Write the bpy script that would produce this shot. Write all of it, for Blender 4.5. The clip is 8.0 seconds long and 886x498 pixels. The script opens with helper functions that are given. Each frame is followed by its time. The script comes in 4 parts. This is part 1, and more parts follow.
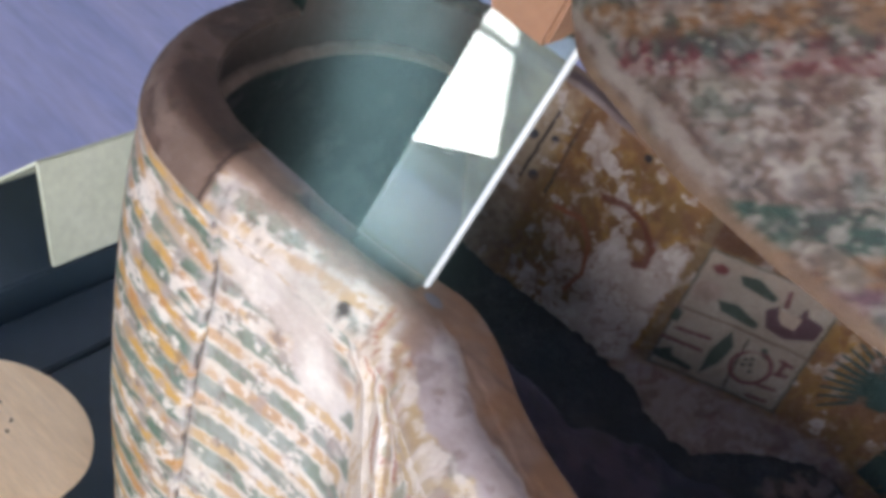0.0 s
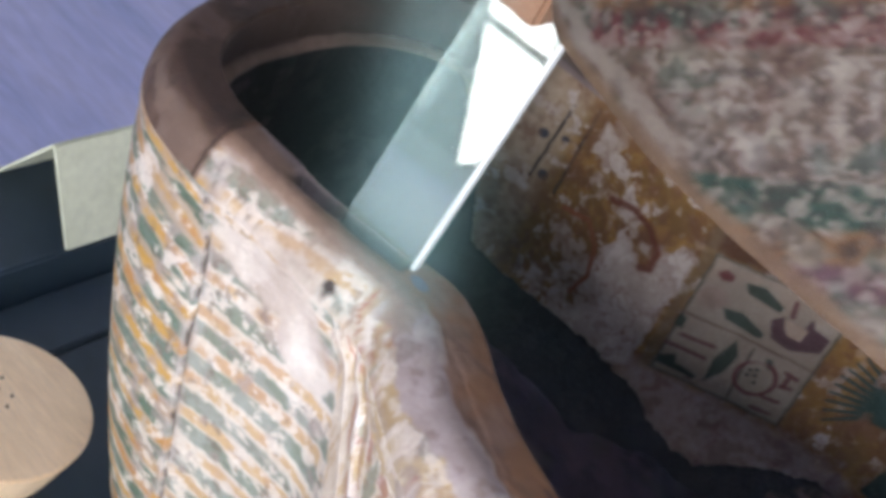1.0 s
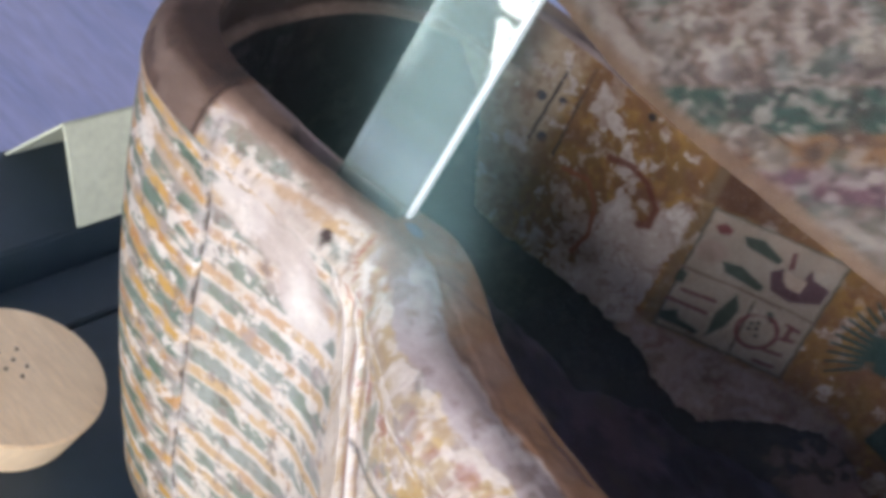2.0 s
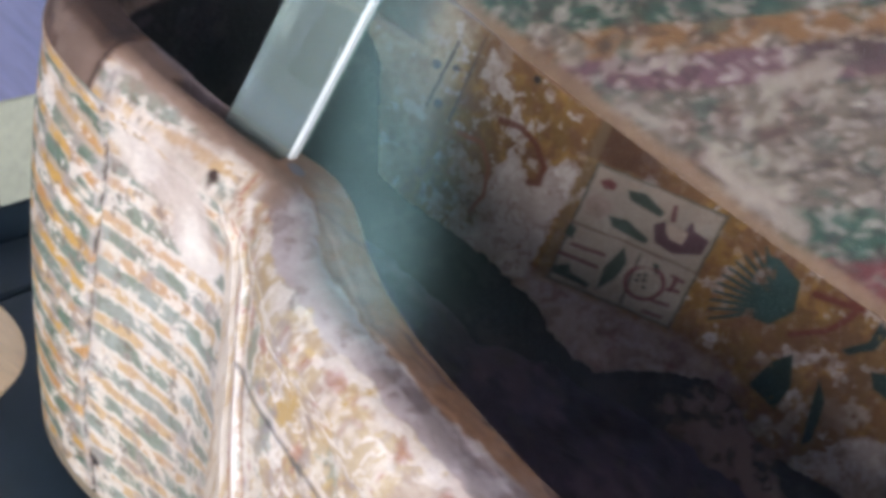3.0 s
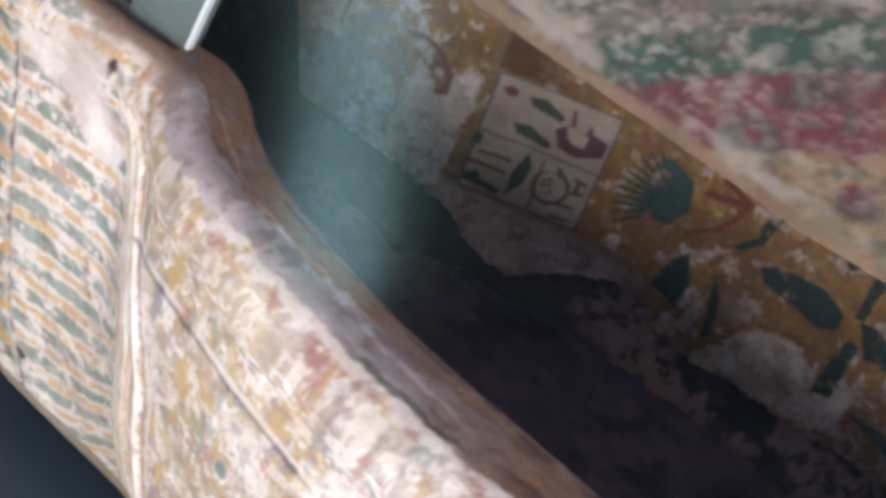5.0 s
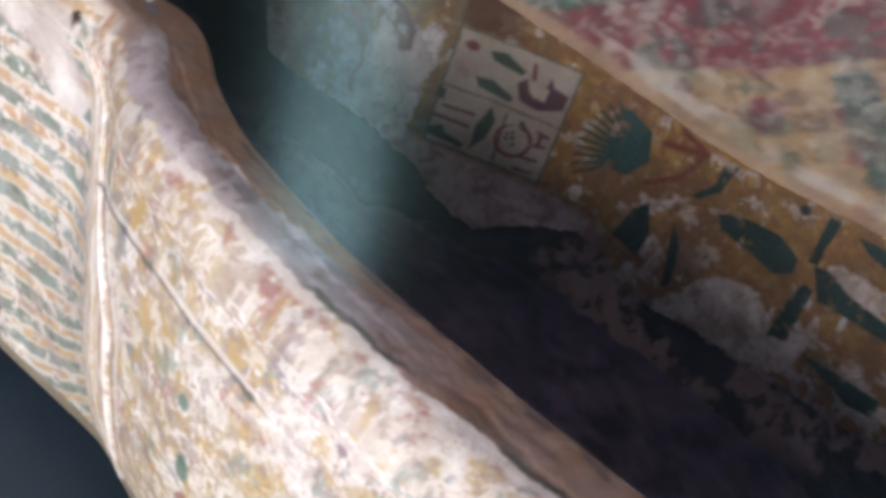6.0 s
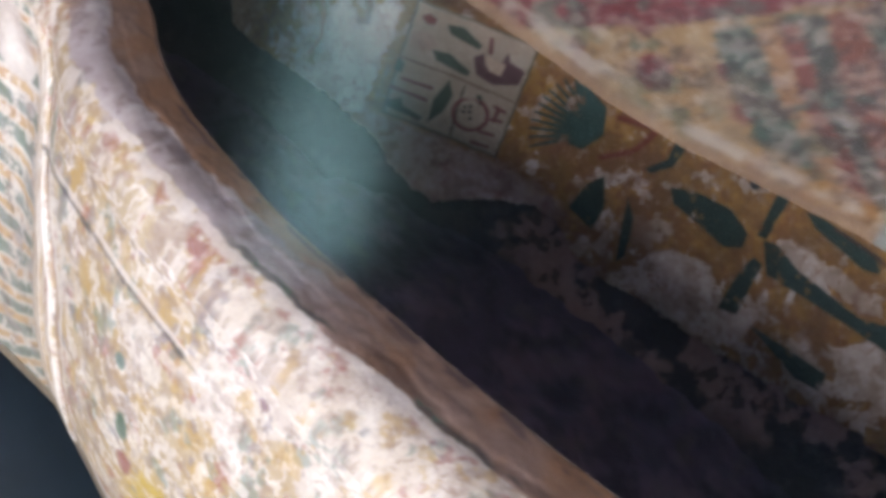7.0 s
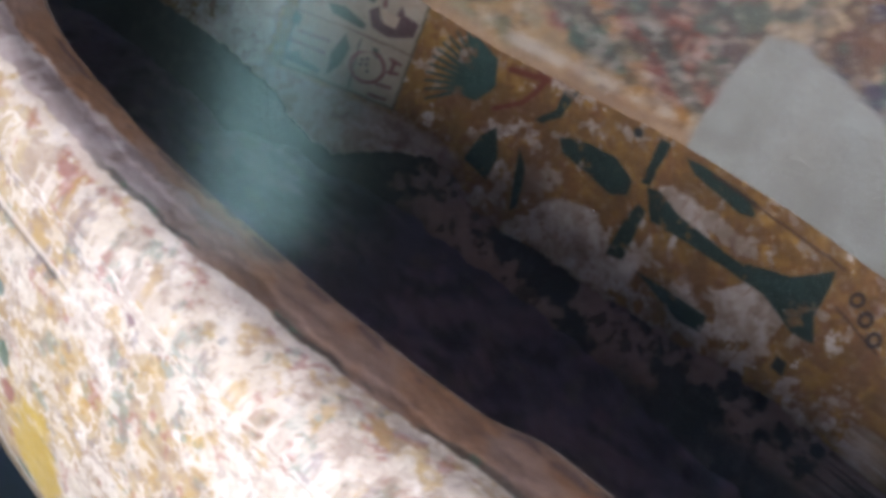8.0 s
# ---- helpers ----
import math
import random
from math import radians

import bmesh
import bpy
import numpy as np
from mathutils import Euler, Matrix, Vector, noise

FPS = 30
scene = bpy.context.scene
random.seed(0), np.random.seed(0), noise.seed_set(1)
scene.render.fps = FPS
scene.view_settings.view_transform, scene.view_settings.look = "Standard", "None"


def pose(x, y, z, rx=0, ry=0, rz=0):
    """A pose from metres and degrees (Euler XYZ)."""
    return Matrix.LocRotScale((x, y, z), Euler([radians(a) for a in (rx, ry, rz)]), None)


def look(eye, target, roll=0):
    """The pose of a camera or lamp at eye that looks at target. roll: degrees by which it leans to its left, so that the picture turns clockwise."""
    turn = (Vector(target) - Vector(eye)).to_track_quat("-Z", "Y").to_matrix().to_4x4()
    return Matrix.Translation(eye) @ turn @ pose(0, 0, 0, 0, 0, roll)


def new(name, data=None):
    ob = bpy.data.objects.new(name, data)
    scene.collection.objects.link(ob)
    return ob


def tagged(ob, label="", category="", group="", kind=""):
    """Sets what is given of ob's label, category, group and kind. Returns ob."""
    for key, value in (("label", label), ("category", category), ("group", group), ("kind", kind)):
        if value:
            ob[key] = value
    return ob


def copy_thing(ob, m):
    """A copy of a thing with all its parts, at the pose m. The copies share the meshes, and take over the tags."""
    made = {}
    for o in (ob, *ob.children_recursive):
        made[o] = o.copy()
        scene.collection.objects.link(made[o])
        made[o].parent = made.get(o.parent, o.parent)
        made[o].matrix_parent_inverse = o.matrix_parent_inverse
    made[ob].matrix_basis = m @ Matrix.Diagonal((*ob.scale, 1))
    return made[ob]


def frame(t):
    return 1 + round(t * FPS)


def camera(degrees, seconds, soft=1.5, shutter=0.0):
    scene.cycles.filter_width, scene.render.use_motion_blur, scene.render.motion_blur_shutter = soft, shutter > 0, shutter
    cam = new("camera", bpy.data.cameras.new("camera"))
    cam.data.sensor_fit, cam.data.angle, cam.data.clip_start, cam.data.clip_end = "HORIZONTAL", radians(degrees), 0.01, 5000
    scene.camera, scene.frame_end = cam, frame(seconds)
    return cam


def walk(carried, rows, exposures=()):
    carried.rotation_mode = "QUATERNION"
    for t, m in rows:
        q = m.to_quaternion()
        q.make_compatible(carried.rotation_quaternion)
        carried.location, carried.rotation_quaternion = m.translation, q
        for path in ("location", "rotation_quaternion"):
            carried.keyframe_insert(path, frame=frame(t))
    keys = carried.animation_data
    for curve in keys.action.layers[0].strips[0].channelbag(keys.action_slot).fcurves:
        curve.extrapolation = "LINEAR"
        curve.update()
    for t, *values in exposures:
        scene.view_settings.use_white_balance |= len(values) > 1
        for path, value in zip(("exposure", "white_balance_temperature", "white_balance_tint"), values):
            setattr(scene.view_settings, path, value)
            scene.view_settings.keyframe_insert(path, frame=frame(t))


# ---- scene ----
cam = camera(38.0, 8.0, soft=4.4)
PATH = [
    (0.0, 0.1368, -0.5330, 1.1104, 52.80, -24.92, 35.43),
    (0.5, 0.1511, -0.5270, 1.1115, 53.06, -25.06, 36.29),
    (1.0, 0.1657, -0.5227, 1.1071, 52.49, -25.54, 38.95),
    (1.2, 0.1710, -0.5194, 1.1086, 52.85, -25.16, 39.55),
    (2.3, 0.2056, -0.5362, 1.0998, 52.89, -23.30, 37.85),
    (2.5, 0.2176, -0.5382, 1.1019, 53.96, -23.99, 36.69),
    (3.0, 0.2586, -0.5521, 1.1077, 54.86, -23.68, 36.67),
    (3.5, 0.2766, -0.5574, 1.1084, 54.57, -23.63, 36.22),
    (4.0, 0.2980, -0.5643, 1.1088, 54.06, -23.64, 35.97),
    (4.5, 0.3162, -0.5673, 1.1128, 54.02, -22.97, 36.35),
    (5.0, 0.3356, -0.5688, 1.1134, 54.23, -23.39, 35.96),
    (6.3, 0.3782, -0.5822, 1.1203, 53.67, -22.91, 35.30),
    (6.5, 0.3847, -0.5734, 1.1238, 53.89, -23.10, 35.21),
    (7.0, 0.4061, -0.5733, 1.1272, 53.04, -23.07, 36.12),
    (7.5, 0.4307, -0.5786, 1.1283, 53.21, -24.11, 35.19),
    (8.0, 0.4613, -0.5789, 1.1322, 53.52, -24.25, 34.39),
]
walk(cam, [(r[0], pose(*r[1:])) for r in PATH])

# ---- light ----
world = bpy.data.worlds.new("world")
world.use_nodes = True
scene.world = world
wn = world.node_tree
sky = wn.nodes.new("ShaderNodeTexSky")
sky.sky_type = "NISHITA"
sky.sun_disc = False
sky.sun_elevation = radians(35)
sky.sun_rotation = radians(200)
wn.links.new(sky.outputs[0], wn.nodes["Background"].inputs[0])
wn.nodes["Background"].inputs[1].default_value = 0.05
scene.view_settings.exposure = 0.0
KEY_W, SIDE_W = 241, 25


def area_lamp(name, eye, target, sx, sy, power, colour, roll=0):
    d = bpy.data.lights.new(name, "AREA")
    d.shape, d.size, d.size_y, d.energy, d.color = "RECTANGLE", sx, sy, power, colour
    ob = new(name, d)
    ob.matrix_world = look(eye, target, roll)
    return ob


area_lamp("window_light", (2.0, -3.24, 0.95), (2.0, 0.0, 0.95), 2.1, 1.7, KEY_W, (0.965, 0.955, 1.01))
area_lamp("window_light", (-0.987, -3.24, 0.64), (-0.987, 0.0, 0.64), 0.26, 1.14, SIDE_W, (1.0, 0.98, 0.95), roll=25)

# ---- noise and paint arithmetic ----
def hash3(i, seed):
    n = (i[..., 0] * 73856093 ^ i[..., 1] * 19349663 ^ i[..., 2] * 83492791 ^ seed * 2654435) & 0x7FFFFFFF
    n = (n * 1103515245 + 12345) & 0x7FFFFFFF
    n = ((n >> 13) ^ n) * 60493 & 0x7FFFFFFF
    return (n % 100003) / 100003.0


def vnoise(p, f, seed=0):
    q = np.asarray(p) * f + 1000.0
    i = np.floor(q).astype(np.int64)
    r = q - i
    r = r * r * (3 - 2 * r)
    out = 0
    for a in (0, 1):
        for b in (0, 1):
            for c in (0, 1):
                w = (r[..., 0] if a else 1 - r[..., 0]) * (r[..., 1] if b else 1 - r[..., 1]) * (r[..., 2] if c else 1 - r[..., 2])
                out = out + w * hash3(i + np.array([a, b, c]), seed)
    return out


def fbm(p, f, seed=0, n=4):
    s, a, tot = 0, 1.0, 0
    for k in range(n):
        s = s + a * vnoise(p, f * 2 ** k, seed + 17 * k)
        tot += a
        a *= 0.66
    return s / tot


def step(v, a, b):
    t = np.clip((v - a) / (b - a), 0, 1)
    return t * t * (3 - 2 * t)


def lay(col, m, c):
    """Lay colour c over col where m is 1."""
    m = np.clip(m, 0, 1)[..., None]
    return col * (1 - m) + np.array(c) * m


def poly_dist(px, pz, pts, closed=True):
    """Signed distance to a polygon (negative inside), or the distance to an open line."""
    d = np.full(px.shape, 1e9)
    inside = np.zeros(px.shape, bool)
    n = len(pts)
    for k in range(n if closed else n - 1):
        (ax, az), (bx, bz) = pts[k], pts[(k + 1) % n]
        ex, ez = bx - ax, bz - az
        t = np.clip(((px - ax) * ex + (pz - az) * ez) / (ex * ex + ez * ez + 1e-12), 0, 1)
        d = np.minimum(d, np.hypot(px - ax - t * ex, pz - az - t * ez))
        if closed:
            cross = ((az > pz) != (bz > pz)) & (px < (bx - ax) * (pz - az) / (bz - az + 1e-12) + ax)
            inside ^= cross
    return np.where(inside, -d, d) if closed else d


def curve(*pts):
    """A smooth function through a few stations."""
    xs, ys = zip(*pts)
    gx = np.linspace(-0.3, 1.9, 4401)
    gy = np.interp(gx, xs, ys)
    k = np.hanning(61)
    gy = np.convolve(np.pad(gy, 30, mode="edge"), k / k.sum(), "valid")
    return lambda x: np.interp(x, gx, gy)


def cap(x, start, length):
    """1 along the body, falling to 0 round the head end."""
    t = np.clip((start + length - x) / length, 0, 1)
    return np.clip(1 - t ** 2.4, 0, 1) ** (1 / 2.4)


# ---- materials ----
def mat(name):
    m = bpy.data.materials.new(name)
    m.use_nodes = True
    nt = m.node_tree
    return m, nt, nt.nodes["Principled BSDF"]


def node(nt, kind, **inputs):
    n = nt.nodes.new(kind)
    for k, v in inputs.items():
        n.inputs[k].default_value = v
    return n


def noise_node(nt, scale, detail=4.0, rough=0.6, stretch=None):
    co = nt.nodes.new("ShaderNodeNewGeometry")
    n = node(nt, "ShaderNodeTexNoise", Scale=scale, Detail=detail, Roughness=rough)
    if stretch:
        mp = nt.nodes.new("ShaderNodeMapping")
        mp.inputs["Scale"].default_value = stretch
        nt.links.new(co.outputs["Position"], mp.inputs["Vector"])
        nt.links.new(mp.outputs[0], n.inputs["Vector"])
    else:
        nt.links.new(co.outputs["Position"], n.inputs["Vector"])
    return n


def ramp(nt, src, a, b, ca=(0, 0, 0, 1), cb=(1, 1, 1, 1)):
    r = nt.nodes.new("ShaderNodeValToRGB")
    r.color_ramp.elements[0].position, r.color_ramp.elements[1].position = a, b
    r.color_ramp.elements[0].color, r.color_ramp.elements[1].color = ca, cb
    nt.links.new(src, r.inputs[0])
    return r


def mix(nt, fac, a, b, mode="MIX"):
    m = nt.nodes.new("ShaderNodeMix")
    m.data_type, m.blend_type = "RGBA", mode
    for sock, v in ((m.inputs[0], fac), (m.inputs[6], a), (m.inputs[7], b)):
        if isinstance(v, (int, float, tuple)):
            sock.default_value = v
        else:
            nt.links.new(v, sock)
    return m.outputs[2]


def bump(nt, p, src, strength, dist):
    b = node(nt, "ShaderNodeBump", Strength=strength, Distance=dist)
    nt.links.new(src, b.inputs["Height"])
    nt.links.new(b.outputs[0], p.inputs["Normal"])


def painted(name, flake, flake_colour, dirt=0.35, relief=0.5, rough=0.72):
    """Old paint on gesso: pigment from the mesh, small flakes, grime and fine relief."""
    m, nt, p = mat(name)
    at = nt.nodes.new("ShaderNodeAttribute")
    at.attribute_name = "paint"
    n1 = noise_node(nt, 260, 5, 0.65)
    n2 = noise_node(nt, 900, 4, 0.7)
    n3 = noise_node(nt, 45, 6, 0.7)
    grime = ramp(nt, n3.outputs[0], 0.42, 0.75, (0.45, 0.36, 0.28, 1), (1, 1, 1, 1))
    c = mix(nt, dirt, at.outputs["Color"], grime.outputs[0], "MULTIPLY")
    fl = ramp(nt, n1.outputs[0], 0.5 + 0.22 * (1 - flake), 0.56 + 0.22 * (1 - flake))
    if flake > 0:
        bw = nt.nodes.new("ShaderNodeRGBToBW")
        nt.links.new(at.outputs["Color"], bw.inputs[0])
        held = ramp(nt, bw.outputs[0], 0.05, 0.10)
        fl_mask = mix(nt, 1.0, fl.outputs[0], held.outputs[0], "MULTIPLY")
        c = mix(nt, fl_mask, c, flake_colour)
    g = ramp(nt, n2.outputs[0], 0.3, 0.7, (0.8, 0.78, 0.76, 1), (1.1, 1.1, 1.1, 1))
    c = mix(nt, 0.6, c, g.outputs[0], "MULTIPLY")
    nt.links.new(c, p.inputs["Base Color"])
    p.inputs["Roughness"].default_value = rough
    p.inputs["Specular IOR Level"].default_value = 0.3
    h = mix(nt, 0.5, n1.outputs[0], n3.outputs[0])
    bump(nt, p, h, relief, 0.004)
    return m


def plain(name, c1, c2, scale, rough=0.7, metallic=0.0, relief=0.2, stretch=None, spec=0.4):
    m, nt, p = mat(name)
    n = noise_node(nt, scale, 6, 0.65, stretch)
    f = noise_node(nt, scale * 7, 3, 0.6, stretch)
    r = ramp(nt, n.outputs[0], 0.3, 0.7, (*c1, 1), (*c2, 1))
    g = ramp(nt, f.outputs[0], 0.3, 0.7, (0.85, 0.85, 0.85, 1), (1.1, 1.1, 1.1, 1))
    nt.links.new(mix(nt, 0.7, r.outputs[0], g.outputs[0], "MULTIPLY"), p.inputs["Base Color"])
    p.inputs["Roughness"].default_value, p.inputs["Metallic"].default_value = rough, metallic
    p.inputs["Specular IOR Level"].default_value = spec
    bump(nt, p, f.outputs[0], relief, 0.002)
    return m


M_OUT = painted("painted_gesso_outside", 0.12, (0.74, 0.66, 0.56, 1))
M_IN = painted("painted_gesso_inside", 0.2, (0.62, 0.52, 0.42, 1), dirt=0.5)
M_LID = painted("painted_gesso_lid", 0.0, (0.6, 0.52, 0.42, 1), dirt=0.4, relief=0.3)
M_RIM = painted("bare_wood_rim", 0.0, (0.5, 0.4, 0.33, 1), dirt=0.5, relief=0.35)
M_DARK = painted("dark_mottled", 0.0, (0.1, 0.08, 0.08, 1), dirt=0.6, relief=0.8, rough=0.6)
M_WOOD = plain("pale_turned_wood", (0.74, 0.56, 0.35), (0.84, 0.67, 0.45), 14, 0.55, stretch=(1, 7, 1))
M_PLINTH = plain("dark_painted_board", (0.018, 0.032, 0.045), (0.026, 0.044, 0.06), 25, 0.45, relief=0.1)
# stretched pale streaks put a reflected sheen into the carpet colour
M_FLOOR = plain("blue_carpet_with_sheen", (0.34, 0.40, 0.66), (0.52, 0.54, 0.78), 2.2, 0.6, stretch=(1.0, 4.0, 1))
M_CARD = plain("cream_metal_sheet", (0.55, 0.59, 0.45), (0.60, 0.63, 0.49), 20, 0.5, relief=0.05)
M_WALL = plain("gallery_plaster", (0.72, 0.71, 0.72), (0.78, 0.77, 0.77), 3, 0.9)
M_FRAME = plain("white_window_paint", (0.75, 0.75, 0.73), (0.8, 0.8, 0.78), 10, 0.5)


def glass(name, tint, rough=0.0, ior=1.49):
    m, nt, p = mat(name)
    p.inputs["Base Color"].default_value = (*tint, 1)
    p.inputs["Transmission Weight"].default_value = 1.0
    p.inputs["Roughness"].default_value = rough
    p.inputs["IOR"].default_value = ior
    return m


PANE_LEAN = 10.5
M_PANE, _nt, _p = mat("low_reflection_glass")
_tr = _nt.nodes.new("ShaderNodeBsdfTransparent")
_gl = node(_nt, "ShaderNodeBsdfGlossy", Roughness=0.115, Color=(0.50, 0.88, 0.98, 1))
_mx = node(_nt, "ShaderNodeMixShader", Fac=0.0050)
_nt.links.new(_tr.outputs[0], _mx.inputs[1])
_nt.links.new(_gl.outputs[0], _mx.inputs[2])
_nt.links.new(_mx.outputs[0], _nt.nodes["Material Output"].inputs["Surface"])
_nt.nodes.remove(_p)
M_TENON = plain("orange_brown_wood", (0.25, 0.125, 0.065), (0.31, 0.165, 0.09), 30, 0.6)
# milky green tint stands in for floor light reflected by the upright
M_ACRYLIC = glass("acrylic_with_reflection", (0.66, 0.82, 0.77), 0.02)
M_ACRYLIC.node_tree.nodes["Principled BSDF"].inputs["Transmission Weight"].default_value = 0.88
# whitened so the bright reflection along the edge sits in the colour
M_EDGE = glass("acrylic_edge_glint", (0.92, 0.96, 0.95), 0.2)
M_EDGE.node_tree.nodes["Principled BSDF"].inputs["Transmission Weight"].default_value = 0.45


# ---- mesh helpers ----
def thing(name, label, category, group="", at=(0, 0, 0)):
    ob = new(name)
    ob.location = at
    return tagged(ob, label, category, group)


def hang(ob, parent):
    ob.parent = parent
    ob.matrix_parent_inverse = Matrix.Translation(-parent.location) if parent.type == "EMPTY" else Matrix()
    return ob


def part(name, bm, material, parent=None, label="", smooth=False):
    me = bpy.data.meshes.new(name)
    bmesh.ops.recalc_face_normals(bm, faces=bm.faces)
    bm.to_mesh(me)
    bm.free()
    me.materials.append(material)
    if smooth:
        me.polygons.foreach_set("use_smooth", [True] * len(me.polygons))
    ob = new(name, me)
    if label:
        tagged(ob, label)
    return hang(ob, parent) if parent else ob


def sheet(name, P, material, parent=None, col=None, label="", flip=False, keep=None):
    """A smooth grid of points (ni, nj, 3) as one mesh with pigment per vertex."""
    ni, nj = P.shape[:2]
    me = bpy.data.meshes.new(name)
    idx = np.arange(ni * nj).reshape(ni, nj)
    q = np.stack([idx[:-1, :-1], idx[1:, :-1], idx[1:, 1:], idx[:-1, 1:]], -1).reshape(-1, 4)
    if flip:
        q = q[:, ::-1]
    verts = P.reshape(-1, 3)
    pig = None if col is None else np.clip(col, 0, 1).reshape(-1, 3)
    if keep is not None:
        q = q[keep[:-1, :-1].reshape(-1)]
        used, inv = np.unique(q, return_inverse=True)
        q, verts = inv.reshape(q.shape), verts[used]
        pig = None if pig is None else pig[used]
    me.vertices.add(len(verts))
    me.vertices.foreach_set("co", verts.reshape(-1).astype(np.float32))
    me.loops.add(q.size)
    me.loops.foreach_set("vertex_index", q.reshape(-1).astype(np.int32))
    me.polygons.add(len(q))
    me.polygons.foreach_set("loop_start", (np.arange(len(q)) * 4).astype(np.int32))
    me.polygons.foreach_set("use_smooth", np.ones(len(q), bool))
    me.update(calc_edges=True)
    me.validate()
    if col is not None:
        a = me.color_attributes.new("paint", "FLOAT_COLOR", "POINT")
        a.data.foreach_set("color", np.concatenate([pig, np.ones((len(pig), 1))], -1).reshape(-1).astype(np.float32))
    me.materials.append(material)
    ob = new(name, me)
    if label:
        tagged(ob, label)
    return hang(ob, parent) if parent else ob


def box(bm, x0, x1, y0, y1, z0, z1, bevel=0.0):
    r = bmesh.ops.create_cube(bm, size=1.0)
    for v in r["verts"]:
        v.co = Vector(((x0 + x1) / 2 + v.co.x * (x1 - x0), (y0 + y1) / 2 + v.co.y * (y1 - y0), (z0 + z1) / 2 + v.co.z * (z1 - z0)))
    if bevel:
        es = {e for v in r["verts"] for e in v.link_edges}
        bmesh.ops.bevel(bm, geom=list(es), offset=bevel, segments=2, affect="EDGES")
    return bm


# ---- room ----
def slab(name, label, category, material, *dims, bevel=0.0):
    ob = part(name, box(bmesh.new(), *dims, bevel=bevel), material)
    return tagged(ob, label, category, kind="structure")


slab("floor", "blue carpeted gallery floor round the display plinth, sheen streaked in", "floor", M_FLOOR, -3.2, 4.2, -3.2, 3.2, -0.1, 0.0)
slab("ceiling", "plain pale gallery ceiling", "ceiling", M_WALL, -3.2, 4.2, -3.2, 3.2, 3.0, 3.1)
slab("wall_north", "plain pale gallery wall", "wall", M_WALL, -3.2, 4.2, 3.2, 3.3, 0.0, 3.0)
slab("wall_west", "plain pale gallery wall", "wall", M_WALL, -3.3, -3.2, -3.2, 3.2, 0.0, 3.0)
slab("wall_east", "plain pale gallery wall", "wall", M_WALL, 4.2, 4.3, -3.2, 3.2, 0.0, 3.0)
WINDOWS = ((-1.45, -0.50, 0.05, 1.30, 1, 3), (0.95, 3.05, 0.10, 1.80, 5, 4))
bm = bmesh.new()
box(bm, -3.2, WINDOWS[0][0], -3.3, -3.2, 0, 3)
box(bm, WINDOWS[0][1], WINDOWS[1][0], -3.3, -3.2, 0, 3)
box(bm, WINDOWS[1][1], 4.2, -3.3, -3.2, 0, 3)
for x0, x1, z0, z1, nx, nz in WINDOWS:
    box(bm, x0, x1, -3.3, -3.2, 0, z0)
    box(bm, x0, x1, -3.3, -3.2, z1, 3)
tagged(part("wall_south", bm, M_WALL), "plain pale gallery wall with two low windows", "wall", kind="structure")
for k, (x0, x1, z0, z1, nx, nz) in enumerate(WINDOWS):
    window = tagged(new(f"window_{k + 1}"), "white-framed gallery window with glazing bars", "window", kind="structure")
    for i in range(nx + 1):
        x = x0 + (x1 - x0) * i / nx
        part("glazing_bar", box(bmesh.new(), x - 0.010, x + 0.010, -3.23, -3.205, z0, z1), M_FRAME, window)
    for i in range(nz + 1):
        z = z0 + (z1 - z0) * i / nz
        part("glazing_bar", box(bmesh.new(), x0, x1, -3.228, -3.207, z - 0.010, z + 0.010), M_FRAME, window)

# ---- plinth ----
plinth = thing("display_plinth", "dark blue-grey painted museum plinth under the coffin", "plinth")
part("plinth_body", box(bmesh.new(), -0.335, 1.95, -0.63, 0.5, 0.0, 0.48), M_PLINTH, plinth)
part("ledge", box(bmesh.new(), -0.345, -0.257, -0.63, 0.51, 0.48, 0.532, 0.002), M_PLINTH, plinth)
part("top_board", box(bmesh.new(), -0.254, -0.209, -0.63, 0.5, 0.48, 0.5, 0.0015), M_PLINTH, plinth)
part("top_board", box(bmesh.new(), -0.206, 1.95, -0.63, 0.5, 0.48, 0.5, 0.0015), M_PLINTH, plinth)

# ---- the coffin base ----
in_far = curve((-0.09, 0.110), (-0.04, 0.114), (0, 0.108), (0.035, 0.105), (0.06, 0.110), (0.09, 0.128), (0.14, 0.152), (0.2, 0.168), (0.28, 0.171), (0.36, 0.166), (0.45, 0.156), (1.0, 0.125), (1.55, 0.09))
in_near = curve((-0.09, 0.110), (-0.04, 0.112), (0, 0.103), (0.026, 0.098), (0.046, 0.109), (0.067, 0.127), (0.087, 0.139), (0.105, 0.147), (0.122, 0.153), (0.155, 0.160), (0.185, 0.166), (0.24, 0.168), (0.3, 0.168), (0.35, 0.166), (0.385, 0.162), (0.405, 0.150), (0.45, 0.148), (1.0, 0.12), (1.55, 0.09))
out_top = curve((-0.1, 0.141), (-0.05, 0.141), (0, 0.142), (0.018, 0.146), (0.05, 0.168), (0.07, 0.182), (0.1, 0.192), (0.15, 0.208), (0.2, 0.217), (0.3, 0.232), (0.36, 0.234), (0.45, 0.23), (1.0, 0.19), (1.55, 0.14))
out_low = curve((-0.1, 0.115), (-0.04, 0.117), (0.066, 0.117), (0.15, 0.146), (0.3, 0.175), (1.5, 0.1))
FOOT = 1.6
RIM = 0.80


def rim_z(x, side=-1):
    return RIM + (0.012 + 0.008 * step(x, 0.02, 0.2) if side > 0 else 0.0015 + 0 * x)


def in_h(x, side):
    return (in_near(x) if side < 0 else in_far(x)) * cap(x, -0.165, 0.075)


